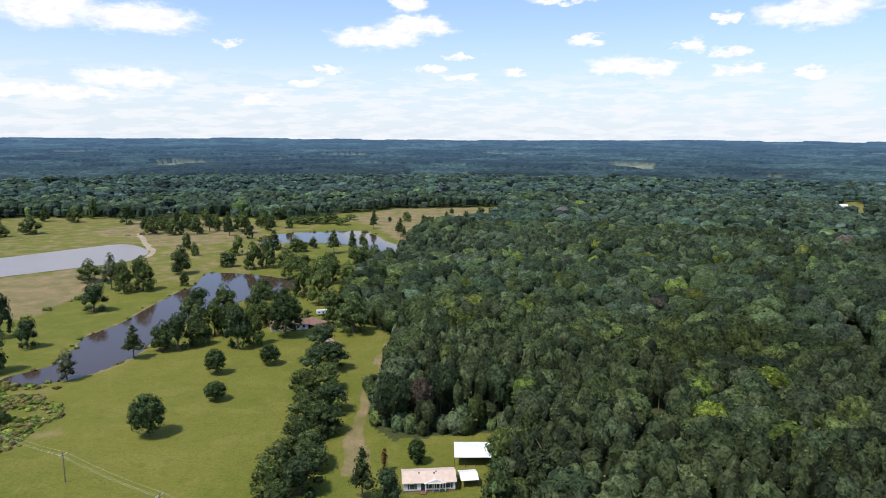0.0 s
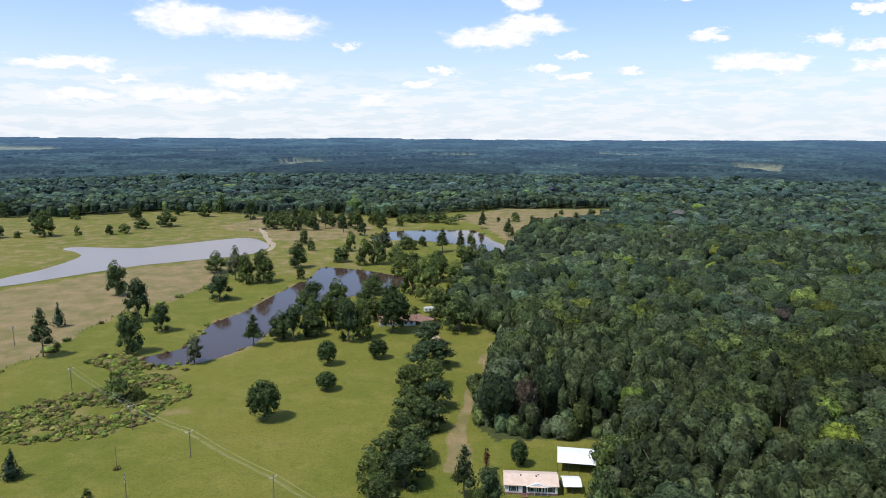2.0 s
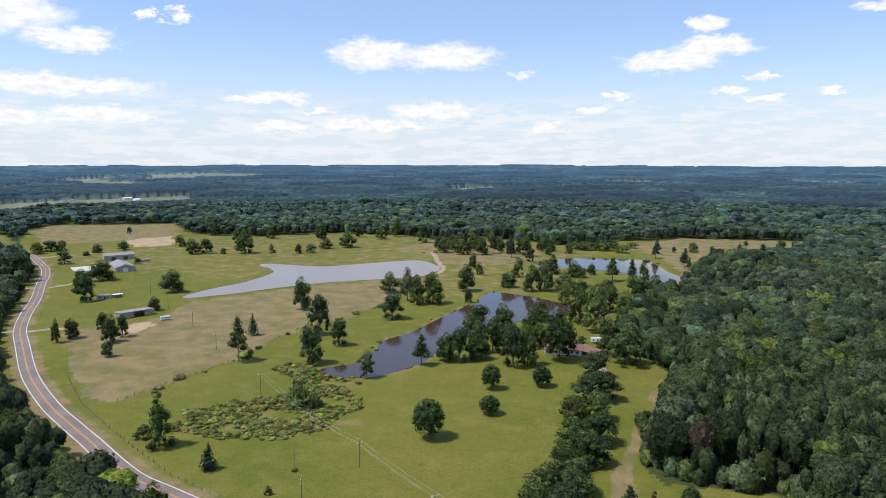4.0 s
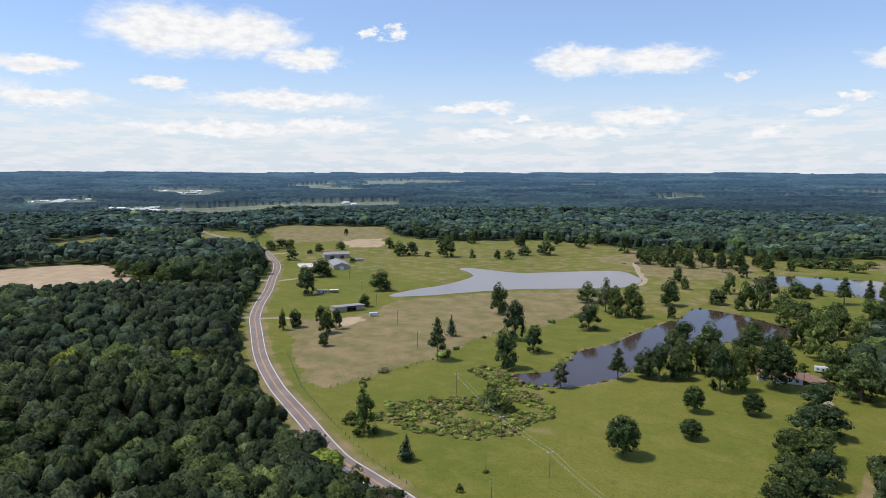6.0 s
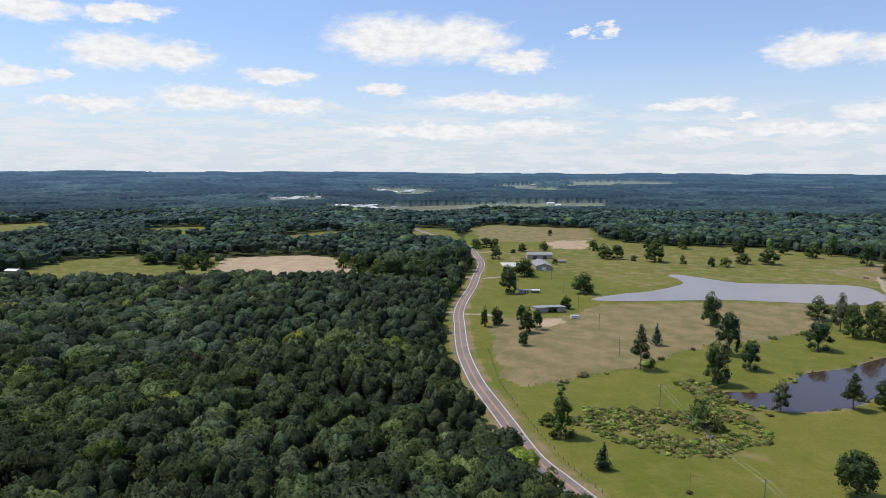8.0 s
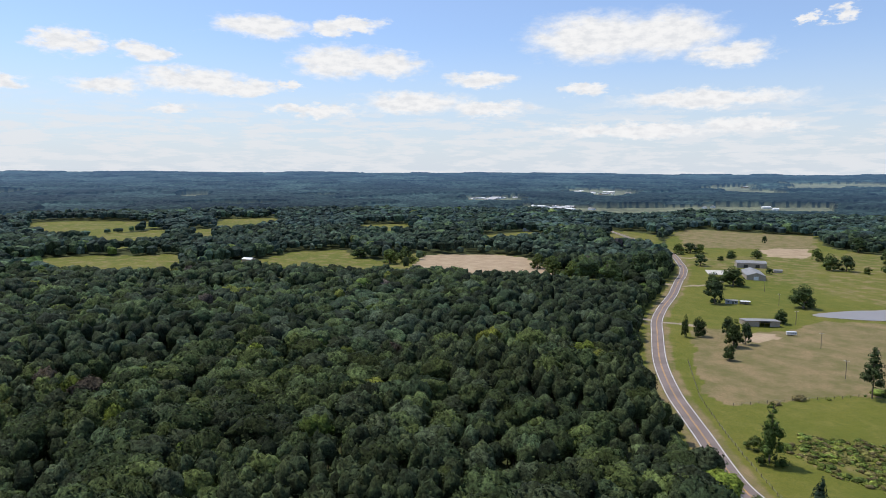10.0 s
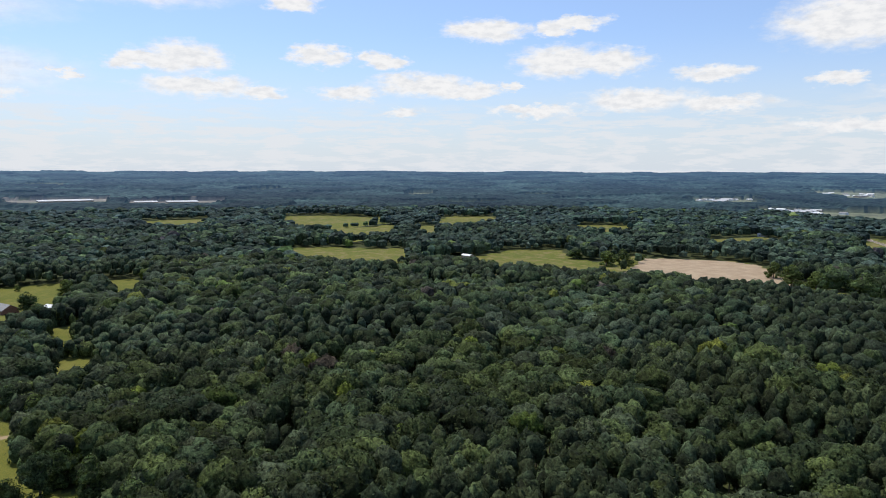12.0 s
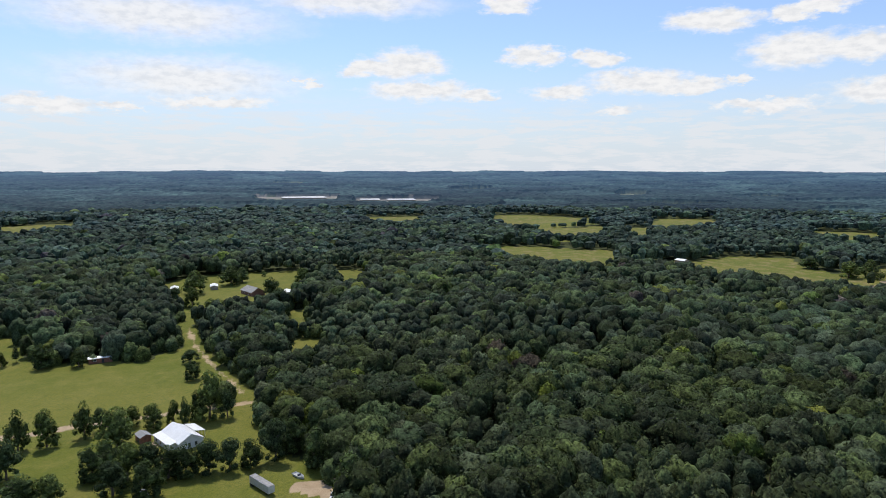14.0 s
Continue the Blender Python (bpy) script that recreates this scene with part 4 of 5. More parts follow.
GROVE_EAST = [('o', -79, 475, 19.6, 8.8), ('o', -64, 527, 18.5, 8.3), ('o', -50, 475, 18.9, 8.1), ('o', -41, 423, 17.6, 8.2), ('o', -46, 400, 14.3, 6.3),
    ('o', -64, 369, 10.6, 5.1), ('s', -77, 368, 6.3, 4.0), ('s', -80, 387, 4.0, 3.2), ('o', -39, 511, 15.9, 7.8), ('o', -73, 550, 15.9, 7.8),
    ('o', -89, 511, 16.8, 7.0), ('o', -59, 432, 17.6, 7.5), ('o', -43, 462, 18.3, 7.9), ('o', -31, 409, 19.5, 7.9)]
LAWN = [('b', -101, 287, 12.6, 4.8), ('b', -80, 300, 10.4, 4.9), ('b', -91, 257, 8.5, 4.7), ('b', -104, 224, 16.4, 6.5), ('c', -162, 169, 10.2, 3.4),
    ('t', -192, 176, 24.7, 5.3), ('d', -134, 180, 8.7, 1.4), ('s', -132, 163, 3.3, 1.4), ('s', -170, 232, 11.2, 6.0), ('g', -163, 279, 14.1, 5.0),
    ('o', -153, 137, 12.2, 5.4), ('s', -163, 234, 6.3, 3.7), ('s', -204, 180, 5.4, 4.1), ('g', -19, 350, 2.8, 1.3)]
ROW = [('o', -60, 325, 13.1, 9.1), ('o', -50, 294, 13.7, 8.5), ('o', -57, 289, 12.4, 7.6), ('o', -48, 268, 12.2, 8.5), ('o', -56, 260, 12.4, 7.6),
    ('o', -43, 246, 12.3, 7.6), ('o', -51, 237, 12.4, 7.8), ('o', -42, 226, 12.4, 7.5), ('o', -49, 215, 12.0, 7.7), ('o', -42, 202, 12.2, 7.6),
    ('o', -50, 197, 12.0, 7.5), ('o', -42, 185, 12.3, 7.6), ('o', -50, 182, 11.7, 7.1), ('o', -45, 171, 11.6, 7.0)]
HOME = [('p', -23, 182, 17.2, 3.6), ('b', -8, 205, 9.1, 3.1), ('o', -15, 177, 13.1, 4.8), ('o', -18, 172, 9.2, 3.1), ('s', -7, 205, 2.9, 1.3),
    ('p', 29, 178, 20.7, 5.7), ('o', 16, 175, 16.8, 6.4), ('o', 20, 197, 16.1, 6.2), ('o', 19, 206, 12.5, 5.2), ('o', 29, 214, 14.9, 5.8),
    ('r', -18, 199, 8.1, 1.4)]
LANE_TREES = [('o', -268, -199, 13.0, 6.0), ('o', -280, -214, 14.0, 6.5), ('o', -292, -228, 13.5, 6.2), ('o', -254, -178, 14.5, 6.4), ('o', -302, -243, 12.5, 5.8), ('o', -262, -232, 10.0, 4.6), ('o', -318, -258, 13.0, 6.5),
    ('o', -222, -188, 20.8, 7.4), ('o', -170, -233, 16.2, 4.9), ('o', -177, -227, 14.7, 5.4), ('o', -188, -220, 15.1, 4.7), ('o', -181, -196, 18.0, 8.8),
    ('o', -196, -221, 9.7, 3.4), ('o', -204, -212, 8.9, 3.9), ('o', -206, -203, 10.3, 5.1), ('o', -213, -199, 10.0, 3.1), ('o', -213, -193, 11.9, 3.0),
    ('o', -220, -193, 12.7, 3.1), ('o', -226, -182, 12.8, 4.1), ('o', -250, -320, 13.0, 6.9), ('o', -259, -304, 10.6, 4.8), ('p', -253, -343, 9.5, 2.5),
    ('o', -285, -253, 7.6, 5.8), ('o', -244, -342, 8.1, 3.0)]
HEDGE = [('o', -162, -187, 12.5, 6.3), ('o', -167, -185, 12.7, 5.8), ('o', -165, -175, 13.7, 6.3), ('o', -169, -170, 13.0, 5.8), ('o', -172, -164, 11.8, 5.8),
    ('o', -175, -159, 11.9, 5.4), ('o', -180, -154, 12.5, 5.5), ('o', -184, -148, 12.1, 5.1), ('o', -189, -143, 10.9, 4.6), ('o', -156, -172, 12.0, 6.0),
    ('o', -158, -160, 13.2, 6.0), ('o', -139, -191, 11.5, 7.0), ('o', -143, -184, 10.8, 6.2), ('o', -152, -215, 14.5, 5.8), ('o', -197, -138, 15.7, 6.2),
    ('o', -206, -136, 13.8, 5.9), ('o', -176, -96, 17.9, 7.9), ('o', -197, -121, 15.3, 6.0)]
FARM_WEST = [('o', -453, -393, 19.5, 12.0), ('o', -498, -391, 17.7, 11.8), ('o', -515, -392, 13.9, 7.9), ('o', -464, -325, 16.2, 8.4), ('o', -378, -315, 14.7, 6.8),
    ('o', -373, -304, 16.0, 7.8), ('o', -521, -331, 15.7, 7.7), ('o', -432, -280, 12.3, 5.2), ('o', -501, -425, 6.4, 5.8), ('o', -405, -355, 15.8, 7.3),
    ('o', -409, -375, 13.4, 6.6), ('s', -549, -392, 5.6, 3.3), ('o', -419, -287, 17.3, 8.5), ('o', -336, -269, 14.5, 7.7), ('o', -345, -246, 18.1, 8.1),
    ('o', -297, -231, 16.1, 7.8)]
CROP_TREES = [('o', -796, 118, 13.4, 10.9), ('o', -742, 144, 16.4, 11.6), ('o', -749, 163, 18.0, 10.1), ('s', -656, 157, 6.4, 4.8), ('s', -734, 169, 8.3, 4.7),
    ('s', -791, 195, 6.4, 6.4), ('o', -667, 292, 15.9, 8.5), ('o', -618, 287, 19.6, 12.5), ('s', -571, 277, 10.8, 6.9), ('o', -558, 294, 24.8, 16.5),
    ('o', -540, 308, 24.6, 14.7), ('o', -559, 351, 29.5, 12.3), ('o', -579, 388, 26.3, 10.7), ('s', -495, 320, 6.1, 5.0), ('o', -596, 298, 17.0, 11.2),
    ('o', -738, 517, 13.8, 9.2)]
PASTURE_EAST = [('o', -315, 723, 20.0, 9.9), ('o', -291, 716, 18.3, 8.4), ('o', -283, 721, 15.7, 6.5), ('o', -266, 721, 19.4, 8.3), ('o', -254, 752, 19.8, 5.9),
    ('o', -247, 767, 20.1, 5.3), ('o', -217, 731, 22.7, 9.4), ('o', -210, 780, 17.2, 5.9), ('o', -215, 813, 16.5, 6.8), ('o', -212, 854, 17.2, 7.8),
    ('s', -167, 820, 10.7, 13.3), ('s', -142, 818, 10.5, 13.1), ('s', -181, 823, 9.5, 10.1), ('s', -121, 805, 9.0, 9.5), ('s', -157, 870, 8.4, 8.4),
    ('o', -594, 758, 17.9, 8.1), ('o', -694, 756, 20.6, 10.2)]
PASTURE_COPSE = [('o', -330, 742, 18.0, 7.4), ('o', -318, 752, 16.5, 6.8), ('o', -306, 738, 19.0, 7.2), ('p', -298, 748, 22.0, 5.6), ('o', -288, 762, 17.0, 7.0), ('o', -276, 746, 18.5, 6.6),
    ('o', -264, 772, 16.0, 6.2), ('p', -258, 738, 21.0, 5.2), ('o', -240, 742, 17.5, 6.9), ('o', -232, 758, 18.0, 7.3), ('o', -300, 778, 19.0, 7.6), ('o', -280, 790, 20.0, 8.0),
    ('p', -228, 712, 20.0, 5.0), ('o', -236, 790, 18.0, 7.0), ('o', -196, 752, 14.0, 5.6), ('o', -178, 772, 13.0, 6.0)]
PASTURE_BACK = [('p', -49, 731, 13.8, 3.7), ('o', -45, 846, 13.0, 7.2), ('o', -66, 835, 7.1, 3.5), ('p', 28, 794, 20.4, 7.4), ('o', -24, 847, 8.7, 4.3),
    ('o', 5, 873, 10.4, 3.7), ('o', 66, 901, 13.8, 6.9), ('o', 53, 941, 9.6, 6.4), ('o', -92, 978, 6.6, 5.8), ('o', 13, 938, 8.0, 4.0),
    ('p', -83, 812, 19.4, 4.1), ('s', -138, 843, 8.6, 8.6), ('s', -118, 855, 7.3, 9.4), ('s', -155, 819, 8.4, 10.4), ('s', -167, 809, 8.3, 10.3),
    ('o', -202, 785, 14.8, 7.3), ('o', -218, 795, 12.2, 6.1)]


def crown_part(name, lobes, count, size, tint, parent, g, low=-0.5):
    c, q = lobes
    v, f = joined([cores(c, q, g, BALL1, 0.74), sprays(c, q, count, size, g, low=low)])
    o = new(name, mesh_of(name, v, f, [LEAF_OPEN], tint=np.tile(np.array(tint), (len(v), 1))))
    o.parent = parent
    return o


def wood_part(parent, h, r, g, limbs=5, top=0.62, thick=0.035, first=0.22):
    pieces = [tube([(0, 0, -0.1), (0.02 * r, 0.01 * r, h * first), (0.05 * r, -0.03 * r, h * top)], [h * thick, h * thick * 0.7, h * thick * 0.3], 7)]
    for k in range(limbs):
        a, z0 = k * 2.4 + g.uniform(-0.4, 0.4), h * (first + (top - first) * k / max(limbs, 1))
        d = r * g.uniform(0.5, 0.75)
        pieces.append(tube([(0, 0, z0), (d * 0.5 * math.cos(a), d * 0.5 * math.sin(a), z0 + h * 0.10), (d * math.cos(a), d * math.sin(a), z0 + h * 0.17)], [h * thick * 0.45, h * thick * 0.3, h * thick * 0.12], 5))
    v, f = joined(pieces)
    o = new("trunk", mesh_of("trunk", v, f, [BARK], smooth=True))
    o.parent = parent
    return o


TREE_WORDS = {
    "o": ("oak_tree", "broad spreading green tree in grass", "tree"), "p": ("pine_tree", "tall dark pine with a bare lower trunk", "tree"),
    "c": ("cedar_tree", "small dark conical cedar on grass", "tree"), "b": ("lawn_tree", "dense rounded dark tree on the lawn", "tree"),
    "s": ("shrub", "low bushy green shrub in rough grass", "shrub"), "g": ("willow_tree", "grey-green loose open tree near water", "tree"),
    "t": ("tall_tree", "tall ragged green tree with vines", "tree"), "d": ("sapling", "bare brown dead sapling in grass", "sapling"),
    "r": ("rusty_cypress", "narrow rust-brown dying young tree", "tree")}
TREE_SIZE = {"o": (16, 7), "p": (22, 5), "c": (11, 3.6), "b": (12, 5), "s": (6, 4), "g": (15, 5), "t": (22, 5), "d": (9, 1.5), "r": (8, 1.5)}


def tree_model(kind, g, k):
    """One tree of a kind, at the origin, with its trunk and crown."""
    name, label, cat = TREE_WORDS[kind]
    h, r = TREE_SIZE[kind]
    top = new(name)
    tagged(top, label, cat, group=cat + "s")
    if kind == "o":
        crown_part("crown", broad_lobes(g, h, r, 26, -0.08), 1000, 0.40, tuple(c * 1.15 for c in OAK_GREENS[k % 5]), top, g)
        wood_part(top, h, r, g)
    elif kind == "p":
        crown_part("crown", pine_lobes(g, h, r, 16, 0.30), 640, 0.45, PINE_GREENS[k % 4], top, g)
        wood_part(top, h, r, g, 6, 0.9, 0.016, 0.4)
    elif kind == "c":
        crown_part("crown", cone_lobes(g, h, r, 6), 420, 0.34, (0.045, 0.070, 0.045), top, g, -0.8)
        wood_part(top, h, r, g, 2, 0.7, 0.018, 0.1)
    elif kind == "b":
        c, q = [(0, 0, h * 0.52)], [(r * 0.88, r * 0.88, h * 0.42)]
        for i in range(26):
            a, zz = i * 2.4, -0.75 + 1.7 * (i + 0.5) / 26
            d = math.sqrt(max(0.0, 1 - zz * zz)) * 0.72
            c.append((r * d * math.cos(a), r * d * math.sin(a), h * (0.52 + 0.34 * zz)))
            q.append((r * 0.30, r * 0.30, r * 0.26))
        crown_part("crown", (c, q), 1100, 0.30, (0.050, 0.076, 0.028), top, g, -0.9)
        wood_part(top, h, r, g, 3, 0.5, 0.022, 0.12)
    elif kind in "sr":
        c, q = broad_lobes(g, h, r, 8, -0.15)
        crown_part("crown", (c, q), 260, 0.45 if kind == "s" else 0.25, (0.095, 0.125, 0.040) if kind == "s" else (0.16, 0.075, 0.04), top, g, -0.7)
        wood_part(top, h, r, g, 2, 0.4, 0.02, 0.08)
    elif kind == "g":
        crown_part("crown", broad_lobes(g, h, r, 18, -0.08), 560, 0.36, (0.125, 0.140, 0.085), top, g, -0.8)
        wood_part(top, h, r, g, 6, 0.75, 0.02)
    elif kind == "t":
        c, q = broad_lobes(g, h * 0.68, r * 1.1, 16, -0.15)
        c2, q2 = pine_lobes(g, h, r * 0.6, 8, 0.5)
        crown_part("crown", (c + c2, q + q2), 900, 0.42, (0.085, 0.125, 0.036), top, g, -0.7)
        wood_part(top, h, r, g, 6, 0.92, 0.016, 0.3)
    else:
        wood_part(top, h, r, g, 12, 0.95, 0.012, 0.15)
        crown_part("crown", ([(0, 0, h * 0.06)], [(r * 0.8, r * 0.8, h * 0.08)]), 60, 0.25, (0.14, 0.10, 0.05), top, g)
    return top


g = np.random.default_rng(23)
wanted = PASTURE + PASTURE_TOP + PASTURE_MID + FAR_POND + GROVE + GROVE_LOW + GROVE_EAST + LAWN + ROW + HOME + LANE_TREES + HEDGE + FARM_WEST + CROP_TREES + PASTURE_EAST + PASTURE_COPSE + PASTURE_BACK
models, places = {}, {}
for kind, px, py, h, r in wanted:
    places.setdefault((kind, int(g.integers(0, 4 if kind in "os" else 2))), []).append((px, py, h, r))
for (kind, k), spots in places.items():
    model = tree_model(kind, g, k)
    h0, r0 = TREE_SIZE[kind]
    poses = [pose(px, py, float(rise(np.array(math.hypot(px, py)))) - 0.15, 0, 0, g.uniform(0, 360)) @ Matrix.Diagonal((r / r0, r / r0, h / h0, 1)) for px, py, h, r in spots]
    for m in poses[1:]:
        copy_thing(model, m)
    model.matrix_basis = poses[0]

# rough growth: brush on the damp ground, the ponds' banks and along the fence
FENCE_LINE = [(-247, 205), (-245, 240), (-242, 261), (-242, 280), (-250, 320), (-248, 356), (-240, 392), (-240, 440), (-240, 468)]


def bush_template(g):
    v, f = billowed("oak", g, 2, 10)
    v = v / np.array([6.5, 6.5, 16.0]) * np.array([1.5, 1.5, 2.4])
    v[:, 2] = (v[:, 2] - 0.75) * 1.45
    v, f = joined([(v, f), skin_sprays(v, f, 60, 0.24, g, 1.0)])
    return v / np.array([1.5, 1.5, 2.4]), f, np.zeros(len(f), int)


BUSHES = {"bush": [bush_template(g) for _ in range(6)]}
bx, by, bh = [], [], []
for poly, count, tall in ((BRUSH, 1500, 0.95), (BRUSH_BANK, 380, 1.3)):
    p = np.array(poly)
    ux, uy = g.uniform(p[:, 0].min(), p[:, 0].max(), count * 3), g.uniform(p[:, 1].min(), p[:, 1].max(), count * 3)
    ok = inside(poly, *shaken(ux, uy, 6)) & (value_noise(ux, uy, 11) > 0.33)
    for pond in PONDS:
        ok &= ~inside(pond, ux, uy)
    bx += list(ux[ok][:count])
    by += list(uy[ok][:count])
    bh += list((0.35 + 1.1 * g.random(min(count, ok.sum())) ** 2) * tall)
for line, gap, tall, spread in ((PONDS[1] + PONDS[1][:1], 2.6, 0.9, 1.6), (PONDS[2] + PONDS[2][:1], 5, 2.0, 2.5), (FENCE_LINE, 7, 2.0, 1.5)):
    p = np.array(smooth_line(line, 3) if line is FENCE_LINE else line)
    for a, b in zip(p, p[1:]):
        for k in range(max(1, int(np.hypot(*(b - a)) / gap))):
            s = a + (b - a) * g.random() + g.normal(size=2) * spread
            if any(inside(pond, np.array([s[0]]), np.array([s[1]]))[0] for pond in PONDS) or g.random() < 0.35:
                continue
            bx.append(s[0])
            by.append(s[1])
            bh.append(tall * g.uniform(0.3, 1.3))
bx, by, bh = np.array(bx), np.array(by), np.array(bh)
bt = np.array([(0.15, 0.20, 0.042), (0.20, 0.235, 0.046), (0.125, 0.17, 0.04), (0.205, 0.195, 0.06), (0.18, 0.15, 0.065)])[g.integers(0, 5, len(bx))]
tagged(plant("brush", bx, by, bh, bh * g.uniform(0.8, 1.7, len(bx)), np.full(len(bx), "bush"), BUSHES, g, bt), "low tangled green brush on damp ground", "brush", kind="stuff")

# undergrowth where the woods meet open land
ux, uy = scatter(150, 620, 5.5, AZ0, AZ1, g)
lawn = open_land(ux, uy)
rim = np.zeros(len(ux), bool)
for dx, dy in ((9, 0), (-9, 0), (0, 9), (0, -9)):
    rim |= open_land(ux + dx, uy + dy)
keep = rim & ~lawn
ux, uy = ux[keep], uy[keep]
uh = g.uniform(4.0, 9.5, len(ux))
ut = np.array(OAK_GREENS)[g.integers(0, len(OAK_GREENS), len(ux))] * g.uniform(0.85, 1.25, (len(ux), 1))
tagged(plant("undergrowth", ux, uy, uh, uh * g.uniform(0.36, 0.55, len(ux)), np.full(len(ux), "bush"), BUSHES, g, ut), "leafy undergrowth along the edge of the woods", "undergrowth", kind="stuff")

# ---------------------------------------------------------------- buildings
WHITE_METAL = plain("white_metal_roof", (0.80, 0.80, 0.79), 0.45, vary=0.08, scale=0.4, fine=4)
CREAM_ROOF = plain("cream_shingle_roof", (0.62, 0.48, 0.385), 0.8, vary=0.12, scale=0.7, fine=8)
GREY_METAL = plain("grey_metal_roof", (0.27, 0.265, 0.265), 0.65, 0.0, vary=0.2, scale=0.3, fine=4)
BROWN_ROOF = plain("brown_shingle_roof", (0.20, 0.115, 0.085), 0.9, vary=0.3, scale=0.8, fine=8)
SLATE_ROOF = plain("grey_shingle_roof", (0.30, 0.29, 0.28), 0.9, vary=0.25, scale=0.8, fine=8)
SIDING = plain("white_siding", (0.76, 0.77, 0.78), 0.6, vary=0.1, scale=0.6, fine=6)
TAN_WALL = plain("tan_steel_wall", (0.37, 0.315, 0.265), 0.6, vary=0.15, scale=0.4, fine=5)
BRICK = plain("red_brick_wall", (0.26, 0.13, 0.095), 0.9, vary=0.3, scale=1.0, fine=12)
DARK = plain("dark_trim", (0.035, 0.035, 0.04), 0.5, vary=0.3)
GLASS = plain("window_glass", (0.05, 0.06, 0.07), 0.08, vary=0.2)
TIMBER = plain("weathered_timber", (0.20, 0.165, 0.13), 0.9, vary=0.35, scale=1.5, fine=10)
CONCRETE = plain("pale_concrete", (0.55, 0.52, 0.47), 0.9, vary=0.15, scale=0.3, fine=5)
RUST = plain("rusty_panel", (0.30, 0.13, 0.08), 0.8, vary=0.4, scale=0.7, fine=6)
RUBBER = plain("black_rubber", (0.02, 0.02, 0.02), 0.9)
CAR_WHITE = plain("white_car_paint", (0.78, 0.78, 0.78), 0.25, vary=0.05)
GREY_PAINT = plain("grey_silver_paint", (0.42, 0.43, 0.45), 0.4, 0.2, vary=0.15)


def part(name, bm, mat, parent, label=""):
    me = bpy.data.meshes.new(name)
    bm.normal_update()
    bm.to_mesh(me)
    bm.free()
    me.materials.append(mat)
    o = new(name, me)
    o.parent = parent
    return tagged(o, label)


def box(x0, y0, z0, x1, y1, z1, soft=0.0):
    bm = bmesh.new()
    bmesh.ops.create_cube(bm, size=1)
    for v in bm.verts:
        v.co = ((x0 + x1) / 2 + v.co.x * (x1 - x0), (y0 + y1) / 2 + v.co.y * (y1 - y0), (z0 + z1) / 2 + v.co.z * (z1 - z0))
    if soft:
        bmesh.ops.bevel(bm, geom=bm.edges[:], offset=soft, segments=2, affect="EDGES")
    return bm


def prism(points, x0, x1):
    """A solid with that outline in y and z, from x0 to x1."""
    bm = bmesh.new()
    a = [bm.verts.new((x0, py, pz)) for py, pz in points]
    b = [bm.verts.new((x1, py, pz)) for py, pz in points]
    bm.faces.new(a[::-1])
    bm.faces.new(b)
    for i in range(len(a)):
        j = (i + 1) % len(a)
        bm.faces.new((a[i], a[j], b[j], b[i]))
    bmesh.ops.recalc_face_normals(bm, faces=bm.faces[:])
    return bm


def place(name, x, y, turn, label, cat, group=""):
    o = new(name)
    o.matrix_basis = pose(x, y, float(rise(np.array(math.hypot(x, y)))), 0, 0, turn)
    return tagged(o, label, cat, group)


def gable(top, L, W, wall_h, ridge, wall, roof, over=0.5, names=("wall", "roof"), at=0.0, thick=0.18):
    """Walls with gables and a roof of two slopes along x, centred at y = at."""
    part(names[0], prism([(at - W / 2, -0.2), (at + W / 2, -0.2), (at + W / 2, wall_h), (at, ridge), (at - W / 2, wall_h)], -L / 2, L / 2), wall, top)
    s = (ridge - wall_h) / (W / 2)
    for sd in (-1, 1):
        e = W / 2 + over
        pts = [(at, ridge + 0.06), (at + sd * e, ridge + 0.06 - s * e), (at + sd * e, ridge + 0.06 - s * e + thick), (at, ridge + 0.06 + thick)]
        part(names[1], prism(pts, -L / 2 - over, L / 2 + over), roof, top)


def opening(top, x, y, z, w, h, face, kind="window", shutters=False):
    """A window or door on a wall; face: -1 looks to -y, 1 to +y."""
    y0, y1 = sorted((y, y + face * 0.06))
    fr = part(kind, box(x - w / 2 - 0.1, y0, z - 0.1, x + w / 2 + 0.1, y1, z + h + 0.1), SIDING if kind == "window" else DARK, top)
    y0, y1 = sorted((y + face * 0.061, y + face * 0.08))
    part("pane" if kind == "window" else "door_leaf", box(x - w / 2, y0, z, x + w / 2, y1, z + h), GLASS if kind == "window" else DARK, fr)
    if shutters:
        for sd in (-1, 1):
            y0, y1 = sorted((y, y + face * 0.09))
            part("shutter", box(x + sd * (w / 2 + 0.38) - 0.22, y0, z - 0.1, x + sd * (w / 2 + 0.38) + 0.22, y1, z + h + 0.1), DARK, fr, "black louvred shutter")


